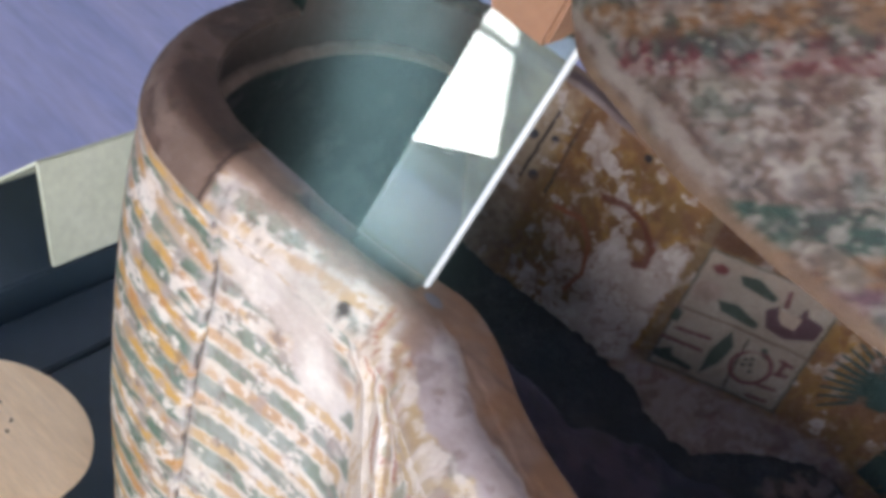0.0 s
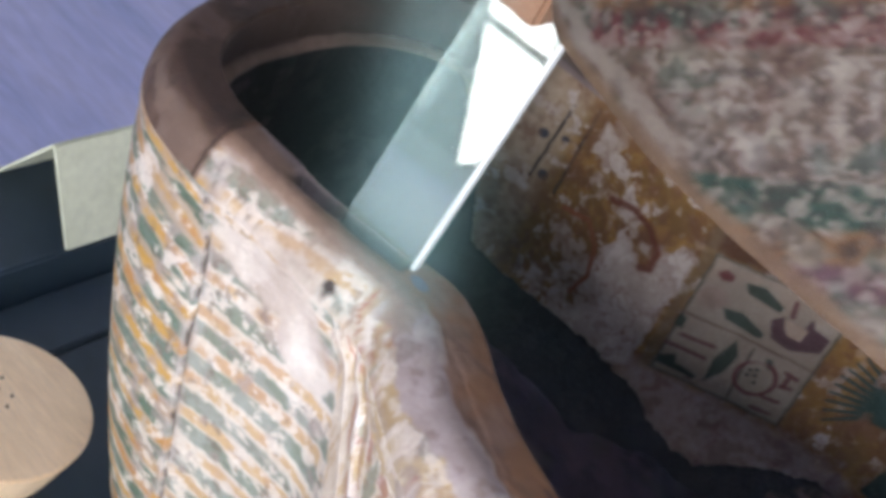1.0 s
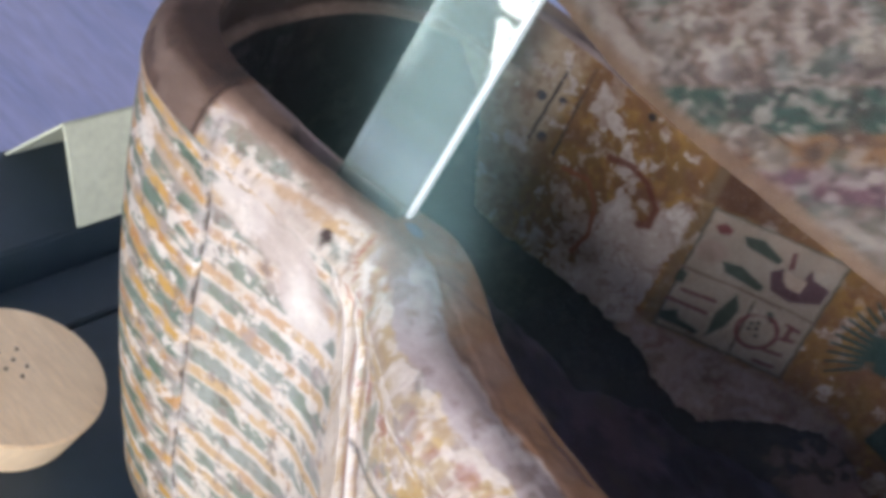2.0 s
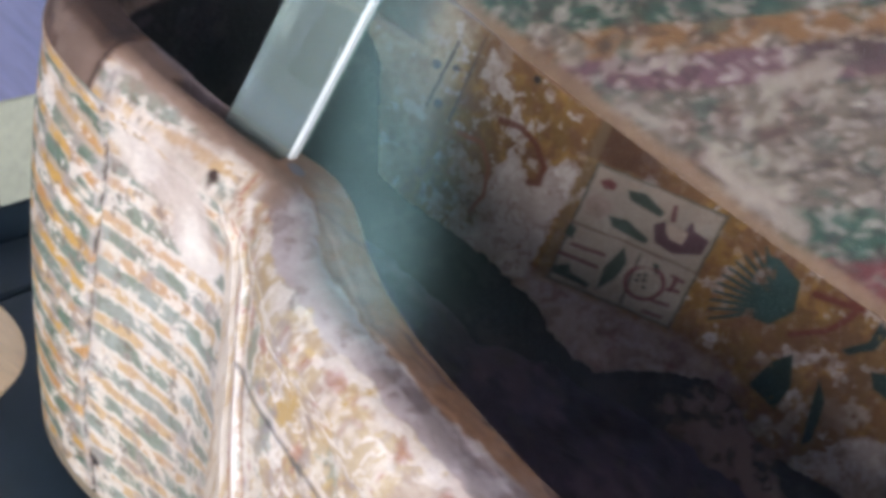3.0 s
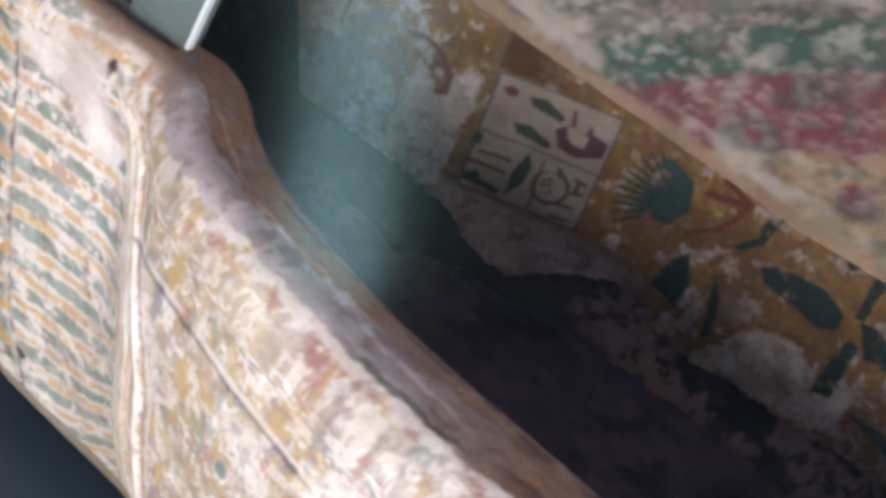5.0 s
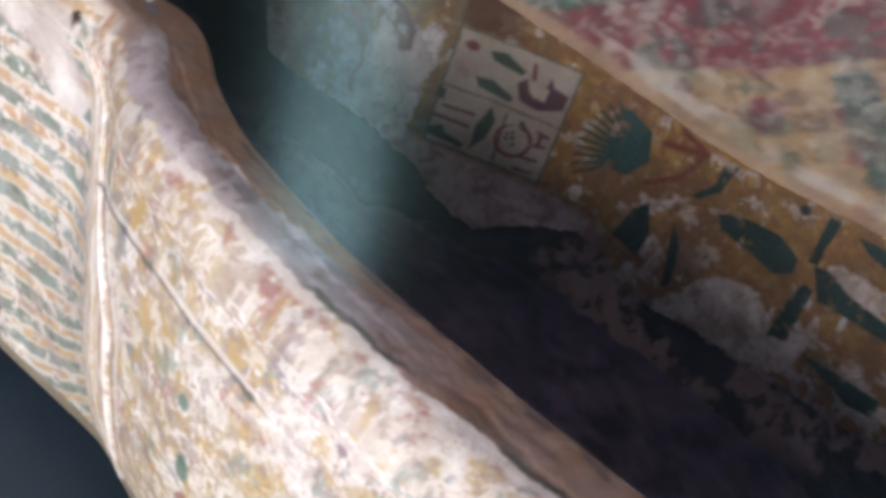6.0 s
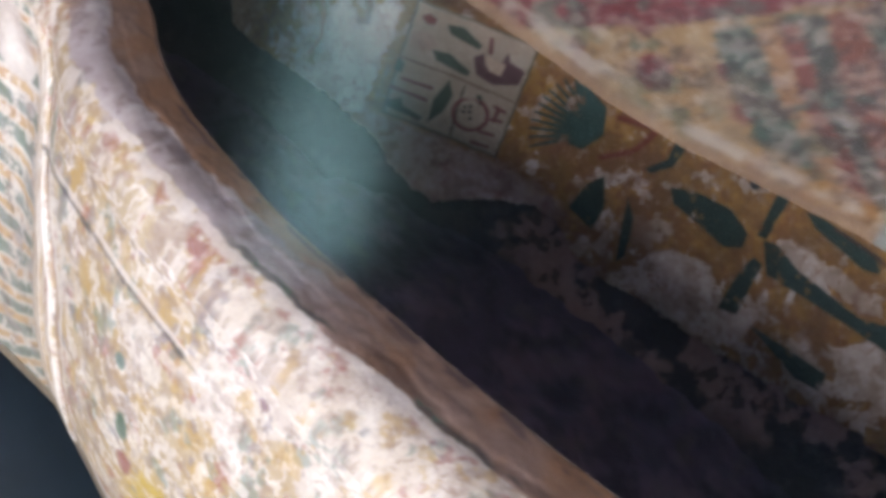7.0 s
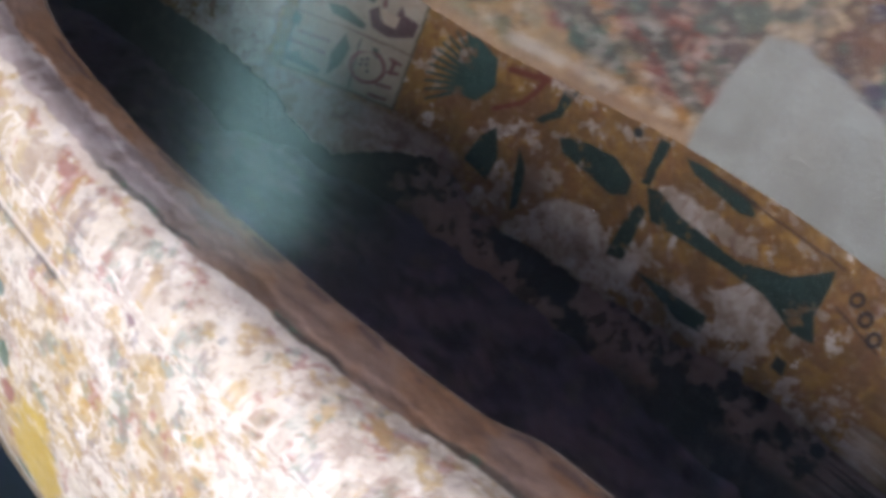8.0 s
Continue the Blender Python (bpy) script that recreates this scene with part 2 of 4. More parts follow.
def out_h(x, g):
    return (out_low(x) + (out_top(x) - out_low(x)) * g) * cap(x, -0.133 - 0.059 * g, 0.102)


def stations(start, fine_to, d, n_cap=90):
    """Places along the axis: dense round the head end, even along the seen stretch, sparse to the foot."""
    a = start + 0.09 * (1 - np.cos(np.linspace(0, math.pi / 2, n_cap)))
    b = np.arange(a[-1] + d, fine_to, d)
    return np.concatenate([a, b, np.linspace(fine_to + 0.01, FOOT, 40)])


coffin = thing("coffin", "open painted wooden coffin base with worn striped and figured gesso", "coffin")

# outer wall, near side and far side
WHITE, CREAM = (0.74, 0.70, 0.63), (0.60, 0.50, 0.36)
GREEN, YELLOW, ORANGE = (0.09, 0.175, 0.125), (0.55, 0.335, 0.075), (0.48, 0.24, 0.09)
TEAL, OCHRE, INK = (0.030, 0.070, 0.065), (0.27, 0.155, 0.042), (0.03, 0.025, 0.03)


def outer_grid(side, d, nj):
    z = 0.54 + 0.246 * np.linspace(0, 1, nj)
    xs = stations(0.0, 0.62, d)
    P = np.zeros((len(xs), nj, 3))
    for j in range(nj):
        q = (z[j] - 0.54) / 0.26
        g0 = 1 - (1 - q) ** 1.6
        start = -0.133 - 0.059 * g0
        x = start + (xs - xs[0]) * (FOOT - start) / (FOOT - xs[0])
        body = step(x, -0.02, 0.08)
        g = g0 * (1 - body) + (1 - (1 - q) ** 2.3) * body
        P[:, j, 0], P[:, j, 1], P[:, j, 2] = x, side * out_h(x, np.where(x < -0.02, g0, g)), z[j]
    return P


def ridge_x(z):
    """The raised white edge beside the striped wig on the side wall."""
    return np.interp(z, [0.54, 0.5786, 0.6784, 0.7148, 0.7354, 0.75, 0.7721, 0.7892], [0.099, 0.0970, 0.0890, 0.0706, 0.0560, 0.0418, 0.0280, 0.0125])


def wig_x(z):
    """Where the stripes end, short of the raised edge."""
    return np.interp(z, [0.54, 0.63, 0.672, 0.712, 0.7316, 0.7554, 0.79], [0.064, 0.0605, 0.0560, 0.0393, 0.0250, 0.0125, 0.001])


def seam_x(z):
    return np.interp(z, [0.54, 0.5646, 0.588, 0.622, 0.695, 0.744, 0.766, 0.797], [-0.025, -0.0330, -0.0465, -0.0515, -0.0650, -0.0725, -0.0785, -0.0855])


def blot(x, z, cx, cz, rx, rz, n):
    """A soft-edged ragged spot: 1 inside, 0 outside; n is noise about 0.5."""
    return 1 - step(np.hypot((x - cx) / rx, (z - cz) / rz) + 1.3 * (n - 0.5), 0.75, 1.05)


def paint_outside(P):
    x, z = P[..., 0], P[..., 2]
    n1, n2, n3 = fbm(P, 90, 1), fbm(P, 35, 2), fbm(P, 220, 3)
    warp = fbm(P, 30, 5) - 0.5
    col = np.ones(P.shape) * np.array(WHITE)
    col = lay(col, step(n2, 0.45, 0.75) * 0.5, CREAM)
    col = lay(col, step(fbm(P, 18, 40), 0.48, 0.66) * 0.4, (0.60, 0.54, 0.52))
    # wig stripes, brushed by hand: width, strength and line vary along each one
    wig = step(wig_x(z) - x + 0.008 * (n1 - 0.5), -0.001, 0.001)
    left = step(seam_x(z) - x, -0.002, 0.002)
    bend = 1.0 + 8.0 * (1 - step(z, 0.64, 0.71))
    run_l = z + (0.03 + 0.14 * step(z, 0.63, 0.74)) * (x + 0.09)
    run_r = z - 0.19 * (x + 0.06) - bend * np.maximum(x, 0) ** 2
    run = np.where(left > 0.5, run_l, run_r) + 0.006 * warp + 0.0035 * (n1 - 0.5) + 0.003 * (n3 - 0.5)
    ph = (run / 0.0208 + 0.35 * left + 0.1) % 1.0
    band = np.floor(run / 0.0208 + 0.35 * left + 0.1)
    vary = 0.10 * np.sin(band * 2.7 + 1.3 * left) + 0.5 * (fbm(P, 24, 23) - 0.5)
    bare = np.maximum(blot(x, z, -0.034, 0.768, 0.034, 0.017, n2), blot(x, z, -0.012, 0.752, 0.020, 0.016, n2)) * (1 - left)
    worn = np.clip(step(fbm(P, 22, 8), 0.64, 0.78) * (1 - 0.7 * left) * 0.8 + bare, 0, 1)
    brush = step(fbm(P * np.array([0.7, 0.7, 1.8]), 80, 7), 0.30, 0.42)
    g = step(ph, 0.02, 0.08) * (1 - step(ph, 0.46 + vary * 0.4, 0.54 + vary * 0.4))
    y = step(ph, 0.58, 0.64) * (1 - step(ph, 0.87 + vary * 0.4, 0.96 + vary * 0.4))
    col = lay(col, wig * left * step(fbm(P, 50, 10), 0.36, 0.50) * 0.85, (0.42, 0.34, 0.25))
    pale = 1 - left
    green = np.ones(P.shape) * np.array(GREEN)
    green = lay(green, step(fbm(P, 45, 90), 0.40, 0.62) * (0.35 + 0.45 * pale), (0.25, 0.31, 0.29))
    green = lay(green, step(fbm(P, 120, 91), 0.56, 0.66) * 0.6, (0.05, 0.095, 0.07))
    k = (wig * g * brush * (1 - worn) * (0.92 - 0.18 * pale))[..., None]
    col = col * (1 - k) + green * k
    wear3 = step(fbm(P, 70, 9), 0.32, 0.44) * (1 - worn)
    ink = np.ones(P.shape) * np.array(YELLOW)
    ink = lay(ink, step(n2, 0.48, 0.62) * 0.8, ORANGE)
    ink = lay(ink, pale * 0.35, (0.62, 0.47, 0.32))
    k = (wig * y * wear3 * (0.95 - 0.15 * pale))[..., None]
    col = col * (1 - k) + ink * k
    col = lay(col, wig * (1 - bare) * step(fbm(P, 75, 4), 0.57, 0.65) * 0.6, (0.40, 0.345, 0.33))
    col = lay(col, wig * step(fbm(P, 110, 6), 0.575, 0.63) * 0.8, (0.80, 0.75, 0.68))
    col = lay(col, wig * (1 - bare) * step(fbm(P, 150, 92), 0.62, 0.68) * 0.6, (0.20, 0.16, 0.13))
    col = lay(col, bare * step(n2, 0.38, 0.56) * 0.7, (0.50, 0.43, 0.39))
    col = lay(col, wig * step(z + 0.03 * (n2 - 0.5), 0.730, 0.765) * step(fbm(P, 40, 66), 0.38, 0.56) * 0.45, (0.42, 0.33, 0.27))
    # the seam between head board and side board
    s = np.abs(x - seam_x(z) + 0.006 * (n1 - 0.5))
    col = lay(col, (1 - step(s, 0.002, 0.008)) * 0.65 * step(n1, 0.36, 0.5), (0.50, 0.46, 0.44))
    col = lay(col, (1 - step(s, 0.0003, 0.0014)) * step(n2, 0.40, 0.50), (0.09, 0.07, 0.06))
    col = lay(col, blot(x, z, -0.030, 0.564, 0.006, 0.004, n1), (0.04, 0.03, 0.03))
    # the border between stripes and figures: cream strips, ochre and red lines, the white ridge
    past = x - ridge_x(z) + 0.004 * (n1 - 0.5)
    strip = (1 - wig) * (1 - step(past, -0.001, 0.001))
    col = lay(col, strip * 0.8, (0.68, 0.60, 0.50))
    col = lay(col, strip * step(fbm(P * np.array([2.2, 1, 0.35]), 110, 93), 0.50, 0.58) * 0.7, (0.52, 0.37, 0.20))
    edge_w = x - wig_x(z) + 0.004 * (n1 - 0.5)
    col = lay(col, (1 - step(np.abs(edge_w - 0.001), 0.0008, 0.002)) * step(n2, 0.40, 0.5) * 0.7, (0.36, 0.27, 0.22))
    # figured field past the ridge: ochre wash, broad white losses, brushed outlines
    body = step(past, -0.001, 0.001)
    Q = P * np.array([1.0, 1.0, 0.75])
    low, mid = fbm(P, 15, 11, 5), fbm(Q, 34, 17, 5)
    col = lay(col, body, (0.56, 0.46, 0.31))
    col = lay(col, body * step(fbm(P, 30, 12), 0.46, 0.60) * 0.6, (0.52, 0.38, 0.19))
    col = lay(col, body * step(fbm(Q, 48, 20), 0.52, 0.62) * 0.6, (0.45, 0.38, 0.35))
    ochre = np.maximum(np.maximum(blot(x, z, 0.135, 0.712, 0.030, 0.024, n2), blot(x, z, 0.19, 0.636, 0.030, 0.05, n2)), blot(x, z, 0.298, 0.748, 0.022, 0.016, n2))
    bias = 0.16 * step(x, 0.16, 0.24) * step(z, 0.69, 0.76) + 0.05 * step(x, 0.12, 0.2) - 0.10 * ochre - 0.15 * step(z, 0.742, 0.75) * (1 - step(x, 0.17, 0.23))
    white = step(low + 0.9 * (mid - 0.5) + 0.35 * (fbm(Q, 110, 97) - 0.5) + bias, 0.53, 0.61)
    col = lay(col, body * ochre * 0.55, (0.57, 0.42, 0.17))
    col = lay(col, body * white * 0.8, (0.76, 0.72, 0.65))
    col = lay(col, body * white * step(fbm(P, 48, 94), 0.46, 0.60) * 0.65, (0.60, 0.52, 0.46))
    # white scribbles in the ochre, dark and red ones in the white
    line_a, line_b, line_c = (np.abs(fbm(Q, f, sd, 3) - 0.5) for f, sd in ((66, 25), (80, 26), (60, 27)))
    col = lay(col, body * (1 - step(line_a, 0.016, 0.034)) * step(n2, 0.40, 0.48) * 0.85, (0.84, 0.80, 0.75))
    col = lay(col, body * (1 - step(line_b, 0.006, 0.016)) * step(fbm(P, 22, 28), 0.48, 0.56) * 0.65, (0.36, 0.25, 0.19))
    col = lay(col, body * (1 - step(line_c, 0.005, 0.013)) * step(fbm(P, 25, 29), 0.50, 0.60) * 0.5, (0.40, 0.19, 0.15))
    for f, a, c, seed in ((75, 0.61, (0.42, 0.17, 0.15), 13), (70, 0.62, (0.22, 0.30, 0.26), 14), (80, 0.61, (0.30, 0.26, 0.28), 15), (85, 0.60, (0.54, 0.37, 0.13), 16)):
        col = lay(col, body * step(fbm(Q, f, seed), a, a + 0.05) * 0.6, c)
    col = lay(col, body * step(fbm(P, 150, 98), 0.53, 0.60) * 0.6, (0.82, 0.78, 0.71))
    col = lay(col, body * step(fbm(P, 130, 99), 0.55, 0.63) * 0.5, (0.36, 0.28, 0.23))
    for cx, cz, rx, rz, c in ((0.160, 0.702, 0.004, 0.006, (0.13, 0.22, 0.19)), (0.179, 0.792, 0.006, 0.003, (0.36, 0.18, 0.16)), (0.173, 0.634, 0.006, 0.008, (0.36, 0.16, 0.14)), (0.179, 0.556, 0.010, 0.012, GREEN), (0.200, 0.600, 0.022, 0.050, (0.58, 0.43, 0.10)), (0.245, 0.765, 0.004, 0.004, (0.3, 0.2, 0.22)), (0.168, 0.660, 0.005, 0.010, GREEN)):
        col = lay(col, blot(x, z, cx, cz, rx, rz, n1) * 0.85, c)
    # red dashes and white scribbles close under the rim
    under = body * step(z, 0.748, 0.756)
    col = lay(col, under * (1 - step(np.abs(past - 0.012 + 0.2 * (z - 0.77)), 0.0012, 0.0030)) * step(fbm(P, 90, 95), 0.50, 0.58) * 0.7, (0.38, 0.14, 0.12))
    for a, w, c, k in ((0.000, 0.0034, (0.86, 0.83, 0.78), 0.9), (-0.0075, 0.0013, (0.42, 0.16, 0.11), 0.8), (0.0062, 0.0016, (0.46, 0.30, 0.20), 0.8), (0.011, 0.0018, (0.80, 0.75, 0.68), 0.7), (-0.017, 0.0022, (0.80, 0.75, 0.68), 0.8)):
        col = lay(col, (1 - step(np.abs(past - a), w * 0.6, w)) * step(n2, 0.36, 0.46) * k, c)
    # incised line that leaves the edge towards the foot, with its pale border
    lz = np.interp(x, [0.05, 0.076, 0.124, 0.16, 0.3], [0.739, 0.7405, 0.7434, 0.7446, 0.741]) + 0.002 * (n1 - 0.5)
    col = lay(col, body * (1 - step(np.abs(z - lz - 0.0035), 0.0010, 0.0026)) * (1 - step(x, 0.19, 0.22)) * step(n2, 0.38, 0.5) * 0.7, (0.78, 0.72, 0.66))
    col = lay(col, body * (1 - step(np.abs(z - lz), 0.0006, 0.0016)) * (1 - step(x, 0.19, 0.22)) * 0.75, (0.17, 0.15, 0.15))
    col = lay(col, body * (1 - step(np.abs(z - lz), 0.0018, 0.0036)) * step(fbm(P, 85, 96), 0.57, 0.63) * (1 - step(x, 0.19, 0.22)) * 0.8, (0.12, 0.12, 0.12))
    return col


def relief_outside(P, side):
    x, z = P[..., 0], P[..., 2]
    out = 0.0016 * (fbm(P, 30, 21) - 0.5) + 0.0009 * (fbm(P, 110, 22) - 0.5)
    past = x - ridge_x(z)
    out = out + 0.0028 * (1 - step(np.abs(past), 0.001, 0.005)) + 0.0014 * (1 - step(np.abs(past + 0.017), 0.001, 0.004))
    out = out - 0.0025 * (1 - step(np.abs(x - seam_x(z)), 0.0004, 0.002))
    P = P.copy()
    P[..., 1] += side * out
    return P



# rounded underside
for side in (-1, 1):
    xs = stations(0.0, 0.62, 0.006, 40)
    P = np.zeros((len(xs), 10, 3))
    for j, a in enumerate(np.linspace(0, math.pi / 2, 10)):
        x = -0.133 + 0.04 * math.sin(a) ** 2 + (xs - xs[0]) * (FOOT + 0.133 - 0.04 * math.sin(a) ** 2) / (FOOT - xs[0])
        k = 1 - 0.8 * (1 - math.cos(a))
        P[:, j] = np.stack([x, side * k * out_low(x) * cap(x, -0.133 + 0.04 * math.sin(a) ** 2, 0.102), np.full(len(x), 0.54 - 0.04 * math.sin(a))], -1)
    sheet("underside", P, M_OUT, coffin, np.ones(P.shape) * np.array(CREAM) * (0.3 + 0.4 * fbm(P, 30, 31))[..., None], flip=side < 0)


def rim_grid(side, d, nj=34):
    """The top of the wall: an inner ledge of bare wood, a small step, a rounded gesso edge down to the outer face."""
    xs = stations(0.0, 0.62, d)
    P = np.zeros((len(xs), nj, 3))
    for j, v in enumerate(np.linspace(0, 1, nj)):
        xi = -0.165 + (xs - xs[0]) * (FOOT + 0.165) / (FOOT - xs[0])
        xo = -0.192 + (xs - xs[0]) * (FOOT + 0.192) / (FOOT - xs[0])
        yi, yo = in_h(xi, side), out_h(xo, 1.0)
        x, y = xi + (xo - xi) * v, yi + (yo - yi) * v
        t = np.clip((v - 0.60) / 0.40, 0, 1)
        z = rim_z(x, side) - (0.024 + (0.012 if side > 0 else 0.0)) * (1 - np.sqrt(1 - t * t)) - 0.0007 * step(v + 0.2 * (fbm(np.stack([x, 0 * x, 0 * x], -1), 40, 38) - 0.5), 0.40, 0.46) * step(x, 0.02, 0.05)
        z = z - 0.003 * (1 - step(v, 0.0, 0.07))
        y = y + 0.0006 * step(v, 0.8, 1.0)
        P[:, j] = np.stack([x, side * y, z], -1)
    return P


def paint_rim(P, v):
    x, z = P[..., 0], P[..., 2]
    n1, n2, n4 = fbm(P, 45, 41), fbm(P, 130, 42), fbm(P, 90, 46)
    grain = fbm(P * np.array([0.2, 1, 1]), 170, 43)
    # bare wood, brown with a mauve cast, grained along the wall
    col = np.ones(P.shape) * np.array((0.30, 0.168, 0.095))
    col = lay(col, step(fbm(P, 30, 36), 0.46, 0.60) * 0.5, (0.32, 0.235, 0.205))
    col = lay(col, step(grain, 0.50, 0.66) * 0.55, (0.16, 0.10, 0.075))
    body = step(x, 0.005, 0.03)
    e = v + 0.16 * (n1 - 0.5) + 0.10 * (n4 - 0.5)
    v_wood = np.interp(x, [0.02, 0.064, 0.106, 0.136, 0.163, 0.223, 0.27, 0.6], [0.58, 0.56, 0.50, 0.44, 0.36, 0.28, 0.22, 0.22])
    v_out = np.interp(x, [0.0, 0.04, 0.13, 0.2, 0.25, 0.27, 0.295, 0.33, 0.366, 0.42, 0.6], [0.94, 0.92, 0.82, 0.72, 0.70, 0.64, 0.60, 0.58, 0.50, 0.52, 0.54])
    # lavender-grey gesso on the shoulder of the rim, fading out along the wall
    grey = step(e - v_wood, -0.03, 0.04) * body * (1 - 0.9 * step(x, 0.20, 0.28))
    tone = np.ones(P.shape) * np.array((0.46, 0.40, 0.405))
    tone = lay(tone, step(fbm(P, 38, 47), 0.50, 0.62) * 0.8, (0.56, 0.51, 0.51))
    tone = lay(tone, step(n4, 0.57, 0.66) * 0.6, (0.25, 0.19, 0.18))
    tone = lay(tone, step(fbm(P, 60, 49), 0.60, 0.70) * 0.6, (0.20, 0.15, 0.15))
    col = col * (1 - grey[..., None]) + tone * grey[..., None]
    col = lay(col, (1 - step(np.abs(e - v_wood), 0.02, 0.05)) * body * (1 - step(x, 0.17, 0.2)) * step(n1, 0.44, 0.54) * 0.6, (0.62, 0.56, 0.54))
    # pale worn lip on the inner edge, with knocks
    col = lay(col, (1 - step(v + 0.10 * (n4 - 0.5), 0.02, 0.08)) * step(x, 0.05, 0.09) * step(n2, 0.34, 0.48) * 0.9, (0.62, 0.54, 0.47))
    col = lay(col, (1 - step(np.abs(v - 0.12 + 0.12 * (n1 - 0.5)), 0.02, 0.05)) * step(x, 0.08, 0.11) * step(fbm(P, 34, 48), 0.52, 0.58) * 0.7, (0.09, 0.065, 0.07))
    # the painted surface turns over the edge, ragged, with dark chips where it stops
    over = step(e - v_out, -0.012, 0.012) * step(x, -0.02, 0.02)
    col = col * (1 - over[..., None]) + paint_outside(P) * over[..., None]
    col = lay(col, (1 - step(np.abs(e - v_out - 0.05), 0.03, 0.06)) * step(x, 0.02, 0.05) * step(fbm(P, 60, 50), 0.50, 0.57) * 0.8, (0.76, 0.71, 0.66))
    col = lay(col, (1 - step(np.abs(e - v_out - 0.11), 0.02, 0.045)) * step(x, 0.02, 0.05) * step(fbm(P, 100, 51), 0.56, 0.63) * 0.5, (0.36, 0.14, 0.13))
    chip = (1 - step(np.abs(e - v_out + 0.03), 0.02, 0.05)) * step(x, 0.17, 0.2) * step(fbm(P * np.array([0.5, 1, 1]), 45, 52), 0.47, 0.54)
    col = lay(col, chip * 0.75, (0.075, 0.08, 0.072))
    col = lay(col, chip * step(n2, 0.55, 0.62) * 0.7, (0.10, 0.17, 0.12))
    # the neck beside the head board: a mauve slab, tan wood, white gesso towards the wall
    neck = step(x, -0.094, -0.09) * (1 - step(x, 0.012, 0.034))
    slab_tone = np.ones(P.shape) * np.array((0.225, 0.18, 0.185))
    slab_tone = lay(slab_tone, step(fbm(P, 40, 53), 0.50, 0.64) * 0.6, (0.32, 0.27, 0.27))
    tan = step(e - 0.22 - 2.4 * (x + 0.075), -0.12, 0.10)
    slab_tone = lay(slab_tone, tan * 0.8, (0.30, 0.20, 0.14))
    slab_tone = lay(slab_tone, step(grain, 0.56, 0.66) * 0.4, (0.24, 0.16, 0.12))
    slab_tone = lay(slab_tone, step(x, -0.012, 0.0) * (1 - step(v, 0.50, 0.72)) * 0.85, (0.31, 0.175, 0.105))
    col = col * (1 - neck[..., None]) + slab_tone * neck[..., None]
    gess = neck * step(e, 0.74, 0.88) * (1 - step(x, 0.0, 0.02) * (1 - over))
    col = col * (1 - gess[..., None]) + paint_outside(P) * gess[..., None]
    # mortise slot darkened: the shade of its recess put into the colour
    slot = (1 - step(np.abs(x + 0.030), 0.026, 0.034)) * (1 - step(np.abs(v - 0.26), 0.13, 0.2))
    col = lay(col, slot * 0.85, (0.13, 0.09, 0.10))
    col = lay(col, 1 - step(np.hypot((x - 0.012) / 0.006, (v - 0.42) / 0.1), 0.6, 1.0), (0.20, 0.18, 0.21))
    # dark bare head end with rubbed patches
    dark = 1 - step(x, -0.098, -0.09)
    wood = np.ones(P.shape) * np.array((0.080, 0.048, 0.036))
    wood = lay(wood, step(fbm(P, 50, 39), 0.50, 0.60) * 0.7, (0.165, 0.11, 0.085))
    wood = lay(wood, step(fbm(P * np.array([1, 0.5, 1]), 110, 54), 0.56, 0.64) * 0.6, (0.05, 0.035, 0.03))
    wood = lay(wood, step(e, 0.80, 0.92) * step(n1, 0.42, 0.52) * 0.5, (0.28, 0.21, 0.17))
    col = col * (1 - dark[..., None]) + wood * dark[..., None]
    joint = 1 - step(np.abs(x + 0.094 + 0.002 * (n1 - 0.5)), 0.0005, 0.0018)
    col = lay(col, joint * step(v, 0.3, 0.4), (0.05, 0.03, 0.025))
    # peg hole in the shoulder, its inner shade painted as a dark spot
    col = lay(col, (1 - step(np.hypot(x + 0.0122, z - 0.7863), 0.0026, 0.0040)) * (v > 0.5), (0.06, 0.035, 0.03))
    return col


for side in (-1, 1):
    d = 0.0011 if side < 0 else 0.004
    P = rim_grid(side, d, 84 if side < 0 else 24)
    v = np.linspace(0, 1, P.shape[1])[None, :] * np.ones(P.shape[:2])
    c = paint_rim(P, v)
    P[..., 2] += (0.0022 * (fbm(P, 28, 44) - 0.5) + 0.0014 * (fbm(P, 120, 45) - 0.5) * (1 - step(v, 0.6, 0.8))) * step(v, 0.0, 0.1)
    # the shallow mortise beside the acrylic prop
    m = (1 - step(np.abs(P[..., 0] + 0.03), 0.026, 0.034)) * (1 - step(np.abs(v - 0.28), 0.16, 0.24))
    P[..., 2] -= 0.010 * m * (side < 0)
    sheet("rim", P, M_RIM, coffin, c, "bare brown wood with a chipped gesso edge", flip=side < 0)
    W = outer_grid(side, d, 230 if side < 0 else 40)
    wc = paint_outside(W)
    W = relief_outside(W, side)
    near_top = step(W[..., 2], 0.762, 0.786)[..., None]
    W = W + (P[:, -1:, :] - W[:, -1:, :]) * near_top
    on_head = W[..., 0] < seam_x(W[..., 2])
    on_wig = (W[..., 0] < ridge_x(W[..., 2])) & ~on_head
    for pname, k, plabel in (("head_board", on_head, "head end with green and yellow wig stripes"), ("wig_panel", on_wig, "white gesso with worn green and yellow stripes"), ("side_board", ~(on_head | on_wig), "scuffed cream gesso with faded figures")):
        sheet(pname, W, M_OUT, coffin, wc, plabel, flip=side > 0, keep=k)

# inner walls
WALL_LOW = 0.62


